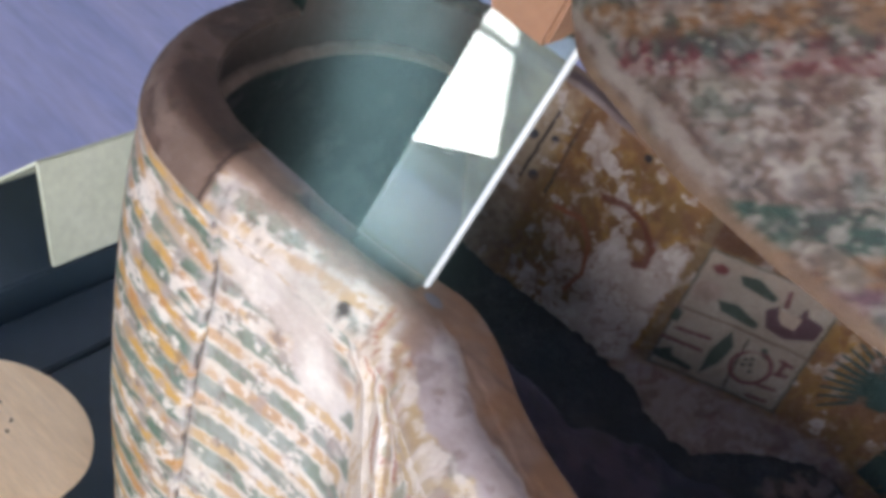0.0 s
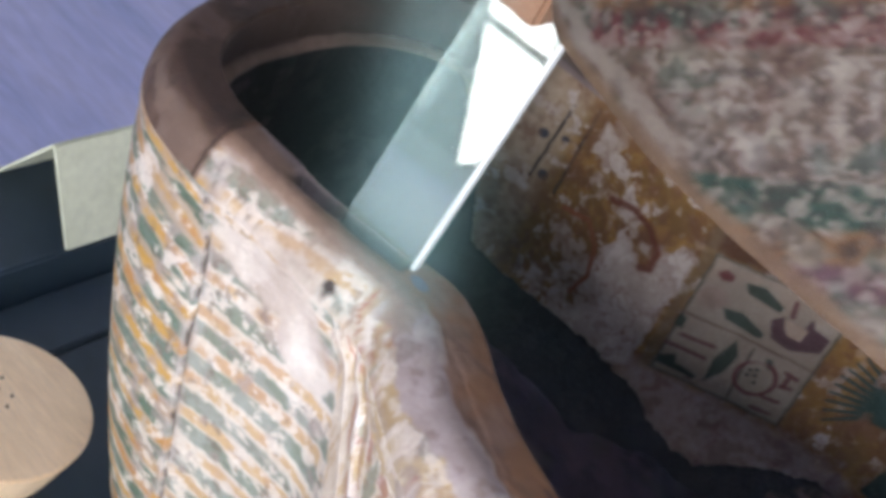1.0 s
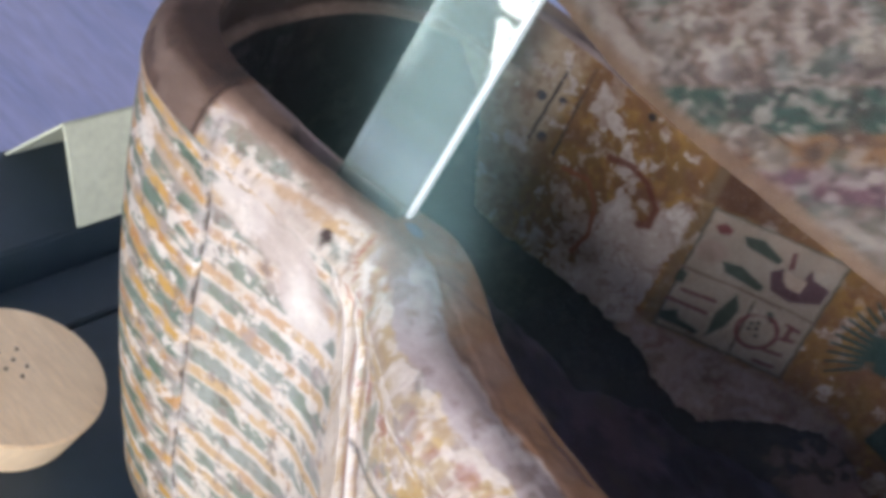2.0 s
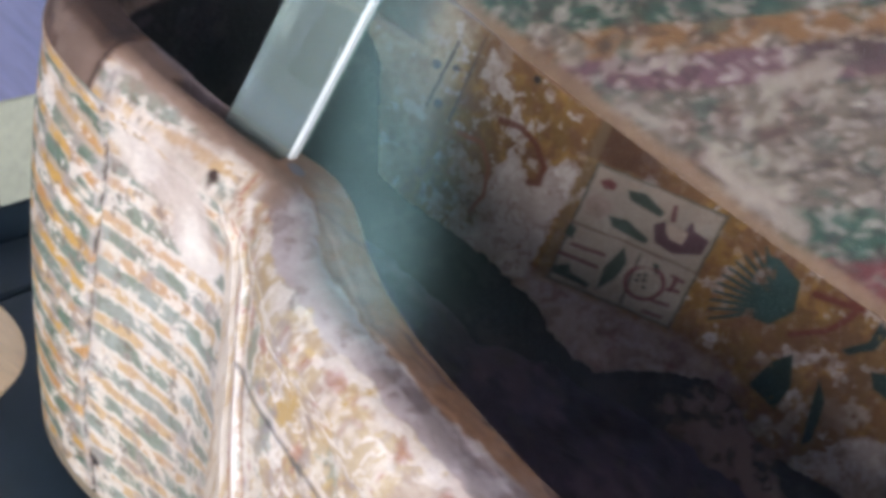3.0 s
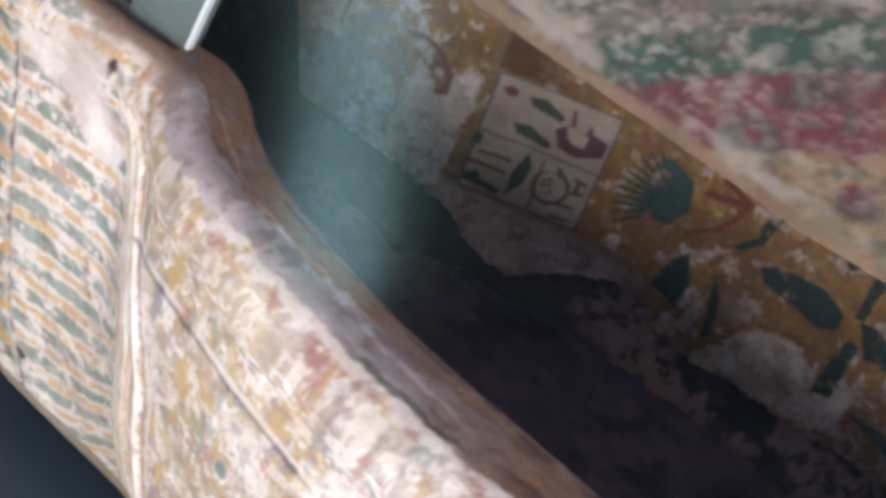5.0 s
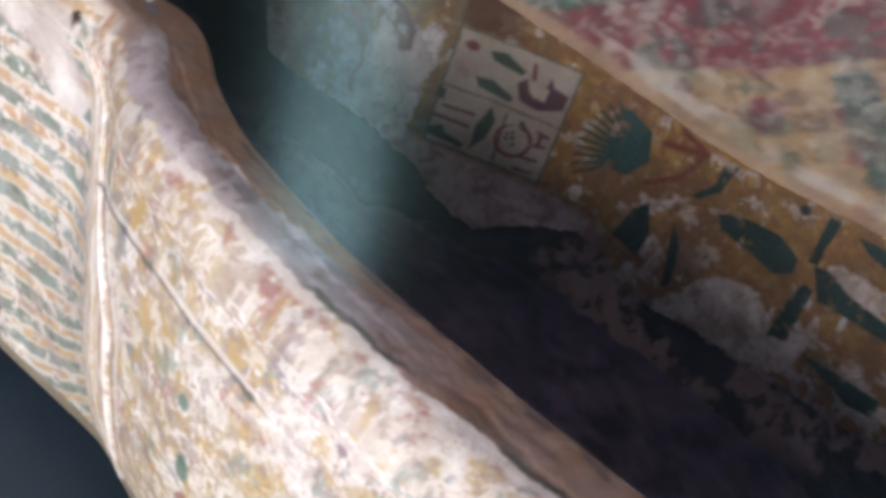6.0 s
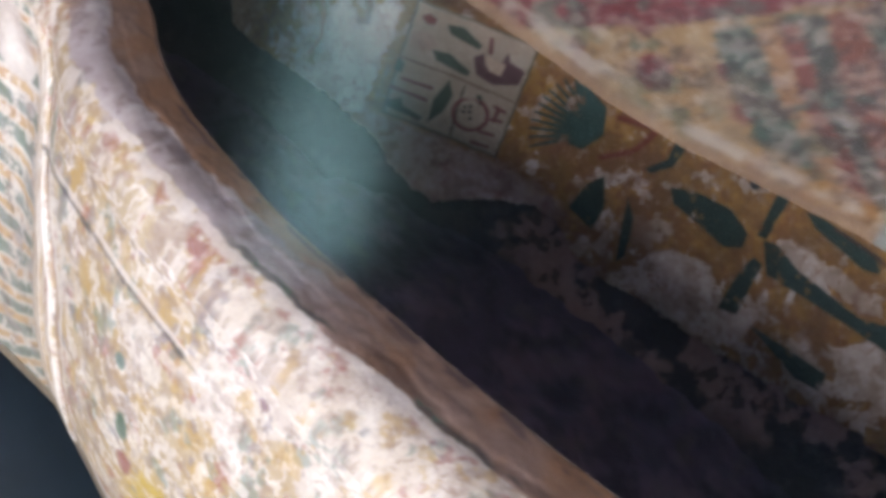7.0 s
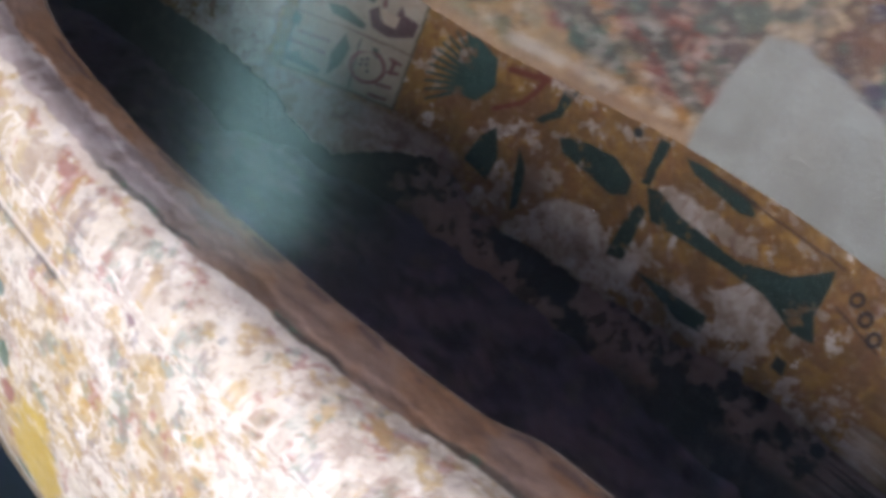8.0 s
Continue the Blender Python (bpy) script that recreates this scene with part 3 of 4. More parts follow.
def inner_grid(side, d, nj):
    xs = stations(0.0, 0.62, d)
    P = np.zeros((len(xs), nj, 3))
    x = -0.165 + (xs - xs[0]) * (FOOT + 0.165) / (FOOT - xs[0])
    for j, v in enumerate(np.linspace(0, 1, nj)):
        z = WALL_LOW + (rim_z(x, side) - 0.003 - WALL_LOW) * v
        inward = 0.03 * np.clip(1 - v / 0.3, 0, 1) ** 2
        P[:, j] = np.stack([x, side * np.maximum(in_h(x, side) - inward * cap(x, -0.165, 0.075), 0.0), z], -1)
    return P


def rebate(P, col):
    """The dark lip and its pale edge inside the rim of the head end."""
    at_head = 1 - step(P[..., 0], -0.085, -0.06)
    z = P[..., 2] + 0.002 * (fbm(P, 80, 32) - 0.5)
    col = lay(col, at_head * step(z, 0.772, 0.776), (0.10, 0.065, 0.055))
    return lay(col, at_head * (1 - step(np.abs(z - 0.773), 0.0015, 0.003)), (0.30, 0.22, 0.18))


def head_step(P, side):
    """Set the wall inwards below the lip of the head end."""
    w = (1 - step(P[..., 0], -0.09, -0.05)) * (1 - step(P[..., 2], 0.772, 0.776))
    P[..., 1] *= 1 - 0.035 * w
    P[..., 0] += 0.006 * w * (1 - step(P[..., 0], -0.15, -0.10))
    return P


GLYPH = {
    "red": [[(0.0712, 0.7723), (0.0745, 0.7765), (0.0800, 0.7750), (0.0805, 0.7705), (0.0750, 0.7690)]],
    "green": [
        [(0.0855, 0.7742), (0.0958, 0.7775), (0.1100, 0.7712), (0.1093, 0.7675), (0.0899, 0.7690)],
        [(0.0843, 0.7535), (0.0948, 0.7560), (0.1105, 0.7505), (0.1098, 0.7465), (0.0889, 0.7475)],
        [(0.1010, 0.7385), (0.1070, 0.7290), (0.1060, 0.7146), (0.1000, 0.7030), (0.0975, 0.7199)],
        [(0.0690, 0.7390), (0.0735, 0.7370), (0.0740, 0.7290), (0.0690, 0.7300)],
        [(0.0730, 0.7065), (0.0800, 0.7120), (0.0830, 0.7060), (0.0960, 0.7045), (0.0950, 0.7010), (0.0740, 0.7010)],
        [(0.1190, 0.7370), (0.1225, 0.7385), (0.1265, 0.7320), (0.1235, 0.7310)],
    ],
    "purple": [[(0.1080, 0.7612), (0.1130, 0.7672), (0.1165, 0.7590), (0.1240, 0.7600), (0.1252, 0.7745), (0.1290, 0.7690), (0.1395, 0.7676), (0.1398, 0.7570), (0.1259, 0.7487), (0.1140, 0.7505)]],
}
PLANT = [(0.1951, 0.7745), (0.2025, 0.7572), (0.1950, 0.7395), (0.1800, 0.7370), (0.1760, 0.7660), (0.1700, 0.7790), (0.1780, 0.7810)]
PETALS = [(0.1560 + 0.0165 * abs((k - 4.6) / 6.4) ** 2.2, 0.7215 + 0.0062 * k) for k in range(11)]
DARK_GREEN = [
    [(0.2582, 0.7545), (0.2724, 0.7626), (0.2980, 0.7675), (0.3158, 0.7619), (0.3177, 0.7513), (0.3081, 0.7435), (0.2824, 0.7450), (0.2648, 0.7463)],
    [(0.3163, 0.7976), (0.3244, 0.7993), (0.3272, 0.7663), (0.3205, 0.7641)],
    [(0.3271, 0.7517), (0.3343, 0.7510), (0.3395, 0.7109), (0.3268, 0.7060), (0.3249, 0.7400)],
    [(0.3257, 0.7651), (0.3355, 0.7682), (0.3529, 0.7632), (0.3990, 0.7640), (0.4329, 0.7798), (0.4519, 0.8014), (0.4555, 0.7905), (0.4581, 0.7687), (0.4686, 0.7537), (0.4539, 0.7500), (0.4256, 0.7585), (0.3744, 0.7522), (0.3396, 0.7472)],
    [(0.3370, 0.7977), (0.3465, 0.8005), (0.3897, 0.8035), (0.3934, 0.7949), (0.3853, 0.7905), (0.3476, 0.7921)],
    [(0.3481, 0.7115), (0.4058, 0.7200), (0.4093, 0.7078), (0.3932, 0.7029)],
    [(0.2375, 0.7308), (0.2489, 0.7194), (0.2568, 0.6923), (0.2536, 0.6846), (0.2440, 0.7107)],
    [(0.2168, 0.7328), (0.2276, 0.7134), (0.2285, 0.6937), (0.2062, 0.6973), (0.2091, 0.7197)],
    [(0.2539, 0.7890), (0.2449, 0.7841), (0.2464, 0.7692), (0.2369, 0.7546), (0.2417, 0.7538), (0.2521, 0.7668)],
]


LOSSES = [
    [(0.0142, 0.7273), (0.0169, 0.7569), (0.0406, 0.7462), (0.0492, 0.7751), (0.0589, 0.7737), (0.0620, 0.690), (0.0483, 0.684), (0.012, 0.688), (0.0305, 0.7096)],
    [(-0.026, 0.800), (-0.014, 0.797), (-0.018, 0.785), (-0.027, 0.780)],
    [(0.265, 0.676), (0.276, 0.715), (0.309, 0.727), (0.3215, 0.7067), (0.348, 0.719), (0.350, 0.694), (0.310, 0.676)],
    [(0.4031, 0.738), (0.4159, 0.7596), (0.4422, 0.754), (0.442, 0.7285), (0.4209, 0.7187)],
    [(0.3386, 0.7715), (0.3578, 0.7768), (0.3811, 0.7629), (0.3529, 0.7631)],
]


def paint_inside(P):
    x, z = P[..., 0] + 0.0012 * (fbm(P, 150, 50) - 0.5), P[..., 2] + 0.0012 * (fbm(P, 150, 51) - 0.5)
    n1, n2, n3 = fbm(P, 70, 52), fbm(P, 28, 53), fbm(P, 190, 54)
    col = np.ones(P.shape) * np.array(OCHRE)
    col = lay(col, step(n2, 0.42, 0.60) * 0.75, (0.185, 0.11, 0.036))
    col = lay(col, step(n1, 0.52, 0.62) * 0.5, (0.44, 0.26, 0.08))
    col = lay(col, step(fbm(P, 130, 67), 0.56, 0.62) * 0.6, (0.17, 0.075, 0.035))
    # column of signs beside the ochre field, and bare plaster towards the head
    head = 1 - step(x, -0.05, -0.034)
    col = lay(col, head * 0.85, (0.42, 0.34, 0.26))
    for a, b in (((-0.0354, 0.8037), (-0.0324, 0.7443)), ((-0.0500, 0.7953), (-0.0512, 0.7422))):
        col = lay(col, 1 - step(poly_dist(x, z, [a, b], False), 0.0006, 0.0014), INK)
    for cx, cz, r in ((-0.0445, 0.7480, 0.0042), (-0.0560, 0.7370, 0.0038), (-0.0440, 0.7750, 0.003), (-0.0570, 0.7700, 0.004)):
        col = lay(col, 1 - step(np.hypot(x - cx, z - cz), r * 0.7, r), (0.06, 0.06, 0.08))
    # white losses: low on the wall, round the panel's left edge, and in streaks
    loss = 0.30 * (1 - step(z, 0.705, 0.765)) * (1 - step(x, 0.05, 0.062)) * step(x, -0.03, 0.01) + 0.14 * (1 - step(z, 0.70, 0.755)) * step(x, 0.20, 0.24)
    loss = loss + 0.12 * (1 - step(np.abs(z - 0.78 + 0.4 * (x + 0.01)), 0.006, 0.02)) * step(x, -0.03, -0.015) * (1 - step(x, 0.04, 0.05))
    loss = loss + 0.16 * (1 - step(np.abs(z - (0.70 + 0.9 * (x - 0.185))), 0.002, 0.008)) * step(x, 0.18, 0.19) * (1 - step(x, 0.225, 0.24))
    loss = loss + 0.25 * (1 - step(np.hypot((x - 0.385) / 0.03, (z - 0.775) / 0.008), 0.6, 1.0))
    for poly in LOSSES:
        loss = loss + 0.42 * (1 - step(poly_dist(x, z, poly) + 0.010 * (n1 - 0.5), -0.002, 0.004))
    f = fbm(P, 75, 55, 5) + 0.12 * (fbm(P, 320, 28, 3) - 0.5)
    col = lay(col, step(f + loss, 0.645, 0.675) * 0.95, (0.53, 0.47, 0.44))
    veins = np.abs(fbm(P, 60, 68, 5) - 0.5)
    col = lay(col, (1 - step(veins, 0.005, 0.014)) * step(f + loss, 0.56, 0.62) * 0.8, (0.20, 0.10, 0.07))
    col = lay(col, step(fbm(P, 70, 56, 6) + 0.6 * loss, 0.640, 0.665) * 0.85, (0.46, 0.39, 0.35))
    col = lay(col, step(fbm(P, 42, 33, 5), 0.48, 0.62) * (0.6 - 0.4 * step(f + loss, 0.645, 0.675)), (0.19, 0.095, 0.05))
    col = lay(col, step(fbm(P, 110, 34, 5), 0.56, 0.64) * 0.5, (0.17, 0.08, 0.05))
    col = lay(col, step(fbm(P, 210, 35, 4), 0.62, 0.70) * 0.35, (0.50, 0.43, 0.38))
    col = lay(col, step(x, 0.19, 0.24) * step(fbm(P, 55, 72, 5), 0.44, 0.58) * 0.5, (0.13, 0.075, 0.038))
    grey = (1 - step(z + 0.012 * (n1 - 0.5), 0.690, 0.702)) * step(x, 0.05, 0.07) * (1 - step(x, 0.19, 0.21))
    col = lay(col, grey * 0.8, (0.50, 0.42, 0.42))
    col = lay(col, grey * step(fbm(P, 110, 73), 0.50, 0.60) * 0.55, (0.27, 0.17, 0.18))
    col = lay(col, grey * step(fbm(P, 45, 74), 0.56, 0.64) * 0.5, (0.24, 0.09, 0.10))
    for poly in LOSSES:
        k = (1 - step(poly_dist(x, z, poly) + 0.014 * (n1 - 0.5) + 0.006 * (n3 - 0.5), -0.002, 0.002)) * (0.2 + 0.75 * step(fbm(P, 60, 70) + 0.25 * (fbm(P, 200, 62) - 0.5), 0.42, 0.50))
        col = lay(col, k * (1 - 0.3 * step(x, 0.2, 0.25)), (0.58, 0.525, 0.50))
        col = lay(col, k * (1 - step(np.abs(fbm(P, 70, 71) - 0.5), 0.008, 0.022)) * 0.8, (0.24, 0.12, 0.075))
    # reddish serpent line
    snake = poly_dist(x, z, [(0.0002, 0.7683), (0.0140, 0.7738), (0.0286, 0.7713), (0.0397, 0.7632), (0.0413, 0.7511), (0.036, 0.748)], False)
    col = lay(col, (1 - step(snake, 0.0014, 0.0028)) * 0.9, (0.15, 0.045, 0.028))
    body2 = poly_dist(x, z, [(-0.022, 0.742), (-0.004, 0.748), (0.008, 0.738), (0.014, 0.72), (0.010, 0.704)], False)
    col = lay(col, 1 - step(body2, 0.001, 0.002), (0.26, 0.09, 0.04))
    brown_top = step(z - 0.0625 * (x - 0.062), 0.782, 0.785) * step(x, 0.052, 0.060) * (1 - step(x + 0.02 * (n1 - 0.5), 0.085, 0.12))
    col = lay(col, brown_top * 0.85, (0.085, 0.038, 0.022))
    # the framed panel of signs
    pu, pv = (x - 0.0655 - 0.09 * (0.785 - z)), z - 0.0625 * (x - 0.062)
    inside = step(pu, -0.001, 0.001) * (1 - step(pu, 0.0735, 0.0755)) * step(pv, 0.6945, 0.696) * (1 - step(pv, 0.7815, 0.783))
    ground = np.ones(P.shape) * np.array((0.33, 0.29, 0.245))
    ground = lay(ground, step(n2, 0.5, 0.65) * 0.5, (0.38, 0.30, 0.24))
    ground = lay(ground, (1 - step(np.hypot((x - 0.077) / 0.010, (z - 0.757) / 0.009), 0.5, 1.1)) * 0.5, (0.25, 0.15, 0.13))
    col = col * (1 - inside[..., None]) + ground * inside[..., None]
    lines = np.minimum(np.abs(pu), np.abs(pu - 0.0745))
    frame_d = np.minimum(lines, np.minimum(np.abs(pv - 0.6955), np.abs(pv - 0.782)))
    near_box = step(pu, -0.002, -0.001) * (1 - step(pu, 0.0755, 0.0765)) * step(pv, 0.694, 0.695) * (1 - step(pv, 0.783, 0.784))
    col = lay(col, (1 - step(frame_d, 0.0006, 0.0013)) * near_box * 0.85, (0.10, 0.10, 0.08))
    col = lay(col, (1 - step(np.abs(pv - 0.7395), 0.0005, 0.0012)) * inside * 0.85, (0.16, 0.10, 0.08))
    col = lay(col, (1 - step(poly_dist(x, z, [(0.1107, 0.7391), (0.1162, 0.7020)], False), 0.0005, 0.0012)) * 0.9, (0.09, 0.07, 0.06))
    col = lay(col, (1 - step(np.abs(pu + 0.0045), 0.002, 0.004)) * step(z, 0.688, 0.70) * 0.6, (0.20, 0.15, 0.09))
    for key, c in (("red", (0.15, 0.03, 0.035)), ("green", (0.03, 0.058, 0.047)), ("purple", (0.075, 0.03, 0.048))):
        for poly in GLYPH[key]:
            col = lay(col, (1 - step(poly_dist(x, z, poly), -0.0006, 0.0006)) * 0.92, c)
    col = lay(col, 1 - step(poly_dist(x, z, [(0.114, 0.7655), (0.1195, 0.757), (0.1275, 0.757), (0.127, 0.766)]), -0.0004, 0.0006), (0.42, 0.34, 0.28))
    ring = np.abs(np.hypot((x - 0.1215) / 1.0, (z - 0.722) / 1.15) - 0.0105)
    col = lay(col, (1 - step(ring, 0.0006, 0.0016)) * step(0.736 - z + 0.4 * (x - 0.1215), 0.0, 0.004), (0.15, 0.04, 0.05))
    for cx, cz in ((0.1165, 0.7255), (0.1195, 0.7275), (0.1170, 0.7215), (0.1205, 0.7235), (0.1225, 0.7190)):
        col = lay(col, 1 - step(np.hypot(x - cx, z - cz), 0.0008, 0.0018), INK)
    for a, b in (((0.0758, 0.7254), (0.0935, 0.7271)), ((0.0725, 0.7166), (0.0935, 0.7175)), ((0.1330, 0.7348), (0.1400, 0.7345)), ((0.1345, 0.7250), (0.1405, 0.7270)), ((0.1310, 0.7130), (0.1400, 0.7150)), ((0.1300, 0.7035), (0.1400, 0.7050)), ((0.1355, 0.735), (0.136, 0.725)), ((0.113, 0.778), (0.116, 0.769))):
        col = lay(col, (1 - step(poly_dist(x, z, [a, b], False), 0.0008, 0.0018)) * 0.9, (0.13, 0.035, 0.045))
    # plant with spread petals, its stems, and the large dark green figure
    worn = 1 - 0.75 * step(fbm(P, 80, 57), 0.62, 0.68)
    col = lay(col, (1 - step(poly_dist(x, z, PLANT), -0.001, 0.001)) * worn, TEAL)
    for px, pz in PETALS:
        tip = [(px, pz - 0.0008), (px, pz + 0.0008), (0.182, 0.0016 + 0.755 + 0.45 * (pz - 0.755)), (0.182, -0.0024 + 0.755 + 0.45 * (pz - 0.755))]
        col = lay(col, (1 - step(poly_dist(x, z, tip), -0.0005, 0.0008)) * worn, TEAL)
    stems = poly_dist(x, z, [(0.2310, 0.7835), (0.2290, 0.7720), (0.2241, 0.7590), (0.2080, 0.7420)], False) - 0.0018
    for a in ((0.2060, 0.7735), (0.2120, 0.7880)):
        stems = np.minimum(stems, poly_dist(x, z, [a, (0.2328, 0.7835)], False) - 0.0022)
    col = lay(col, (1 - step(stems, -0.0006, 0.0008)) * 0.9, (0.15, 0.035, 0.028))
    for poly in DARK_GREEN:
        col = lay(col, (1 - step(poly_dist(x, z, poly), -0.0008, 0.0008)) * (1 - 0.6 * step(fbm(P, 100, 58), 0.63, 0.69)), (0.022, 0.045, 0.04))
    col = lay(col, 1 - step(np.hypot(x - 0.3017, z - 0.7911), 0.003, 0.0042), (0.03, 0.04, 0.045))
    col = lay(col, 1 - step(np.hypot(x - 0.009, z - 0.805), 0.002, 0.0032), INK)
    col = lay(col, 1 - step(poly_dist(x, z, [(0.455, 0.732), (0.463, 0.732), (0.466, 0.722), (0.457, 0.722)]), -0.001, 0.001), (0.03, 0.04, 0.04))
    for a, b in (((0.4653, 0.7826), (0.500, 0.775)), ((0.357, 0.800), (0.455, 0.806))):
        col = lay(col, (1 - step(poly_dist(x, z, [a, b], False), 0.0006, 0.0014)) * 0.85, (0.06, 0.03, 0.025))
    for k in range(5):
        cx, cz = 0.472 + 0.011 * k, 0.795 - 0.007 * (k % 3)
        col = lay(col, (1 - step(np.abs(np.hypot(x - cx, (z - cz) * 0.8) - 0.0035), 0.0008, 0.0018)) * 0.9, INK)
    # dark red stains low down, and the ragged lower edge of the plaster over near-black wood
    col = lay(col, step(fbm(P, 60, 59) + 0.5 * (0.71 - z) * 4, 0.56, 0.66) * (1 - step(z, 0.69, 0.72)) * 0.45, (0.15, 0.065, 0.055))
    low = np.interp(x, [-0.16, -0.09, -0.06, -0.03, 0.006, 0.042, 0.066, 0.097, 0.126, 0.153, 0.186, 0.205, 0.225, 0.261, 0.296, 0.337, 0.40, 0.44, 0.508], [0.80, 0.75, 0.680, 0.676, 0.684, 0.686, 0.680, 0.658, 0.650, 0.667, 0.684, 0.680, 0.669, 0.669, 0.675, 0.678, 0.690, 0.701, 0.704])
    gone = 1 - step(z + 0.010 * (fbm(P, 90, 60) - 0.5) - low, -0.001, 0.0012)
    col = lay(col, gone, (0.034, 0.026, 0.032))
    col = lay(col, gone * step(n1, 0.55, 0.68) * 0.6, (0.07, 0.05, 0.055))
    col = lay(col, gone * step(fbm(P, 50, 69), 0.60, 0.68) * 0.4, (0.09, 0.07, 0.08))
    flap = gone * step(z - low + 0.014 * (n2 - 0.5), -0.048, -0.026) * step(x, 0.15, 0.19)
    col = lay(col, flap * step(fbm(P, 45, 29), 0.42, 0.54) * 0.85, (0.29, 0.185, 0.17))
    col = lay(col, flap * step(fbm(P, 80, 30), 0.56, 0.62) * 0.8, (0.03, 0.02, 0.02))
    col = rebate(P, col)
    return col, gone


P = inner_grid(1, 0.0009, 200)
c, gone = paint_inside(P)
P[..., 1] += (0.0015 * gone - 0.0016 * (fbm(P, 60, 61) - 0.5)) * step(P[..., 1], 0.0, 0.04)
P = head_step(P, 1)
pu, pv = P[..., 0] - 0.0655 - 0.09 * (0.785 - P[..., 2]), P[..., 2] - 0.0625 * (P[..., 0] - 0.062)
framed = (pu > -0.001) & (pu < 0.0755) & (pv > 0.6945) & (pv < 0.783)
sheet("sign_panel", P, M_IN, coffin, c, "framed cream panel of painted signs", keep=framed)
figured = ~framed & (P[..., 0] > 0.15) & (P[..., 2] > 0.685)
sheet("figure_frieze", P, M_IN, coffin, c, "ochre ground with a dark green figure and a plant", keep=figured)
sheet("inner_wall", P, M_IN, coffin, c, "ochre painted gesso with white losses over near-black wood", keep=~(framed | figured))
P = inner_grid(-1, 0.004, 110)
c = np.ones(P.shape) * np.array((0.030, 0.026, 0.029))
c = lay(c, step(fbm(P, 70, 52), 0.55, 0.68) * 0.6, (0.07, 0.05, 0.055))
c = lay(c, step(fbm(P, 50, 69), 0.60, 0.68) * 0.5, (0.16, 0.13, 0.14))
sheet("inner_wall", head_step(P, -1), M_DARK, coffin, rebate(P, c), "near-black bare wood, mottled", flip=True)

# inner floor, dark plum and lumpy
xs = stations(0.0, 0.62, 0.004, 60)
x = -0.163 + (xs - xs[0]) * (FOOT + 0.163) / (FOOT - xs[0])
P = np.zeros((len(xs), 90, 3))
for j, v in enumerate(np.linspace(-1, 1, 90)):
    h = in_h(x, -1 if v < 0 else 1)
    P[:, j] = np.stack([x, v * h, WALL_LOW + 0.004 + 0.02 * v * v + np.zeros(len(x))], -1)
P[..., 2] += 0.020 * (fbm(P, 16, 63) - 0.5) + 0.006 * (fbm(P, 60, 64) - 0.5)
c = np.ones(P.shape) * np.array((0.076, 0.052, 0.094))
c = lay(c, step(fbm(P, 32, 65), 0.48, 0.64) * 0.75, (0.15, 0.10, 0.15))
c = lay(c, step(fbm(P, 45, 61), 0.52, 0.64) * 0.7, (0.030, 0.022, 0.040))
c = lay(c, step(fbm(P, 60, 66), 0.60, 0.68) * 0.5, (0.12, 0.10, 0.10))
sheet("inner_floor", P, M_DARK, coffin, c, "dark plum mottled floor", flip=True)
# foot board
bm = bmesh.new()
box(bm, FOOT - 0.03, FOOT + 0.01, -0.14, 0.14, 0.5, 0.81, 0.004)
part("foot_board", bm, M_RIM, coffin)

# ---- the lid, held above the base ----
LID_Z = 0.953
lid_h = curve((-0.1, 0.15), (0.0, 0.158), (0.036, 0.182), (0.063, 0.195), (0.081, 0.203), (0.11, 0.208), (0.15, 0.210), (0.18, 0.210), (0.224, 0.208), (0.266, 0.205), (0.30, 0.204), (0.328, 0.198), (0.35, 0.188), (0.374, 0.178), (0.393, 0.171), (0.431, 0.163), (0.47, 0.163), (1.0, 0.15), (1.55, 0.12))
lid = thing("upper_coffin", "painted wooden coffin lid, faded collar bands, bare plaster repair", "coffin lid", at=(0, 0, 0))


def lid_grid(side, d, nj):
    """Side wall up from the edge, turning over into the vaulted top."""
    xs = stations(0.0, 0.62, d, 60)
    x = -0.19 + (xs - xs[0]) * (FOOT + 0.19) / (FOOT - xs[0])
    P = np.zeros((len(xs), nj, 3))
    for j, s in enumerate(np.concatenate([np.linspace(0, 0.5, nj * 2 // 3), np.linspace(0.5, 1, nj - nj * 2 // 3 + 1)[1:]])):
        a = s * math.pi / 2
        w = math.cos(a) ** 0.62
        bulge = (0.001 + 0.016 * step(x, 0.22, 0.34)) * math.sin(min(1, s * 5) * math.pi / 2)
        y = (lid_h(x) + bulge) * w * cap(x, -0.19, 0.09)
        z = LID_Z + 0.05 * (1 - step(x, -0.03, 0.035)) + 0.155 * math.sin(a) ** 0.9 * (0.4 + 0.6 * cap(x, -0.19, 0.09))
        P[:, j] = np.stack([x, side * y, z + 0 * x], -1)
    return P


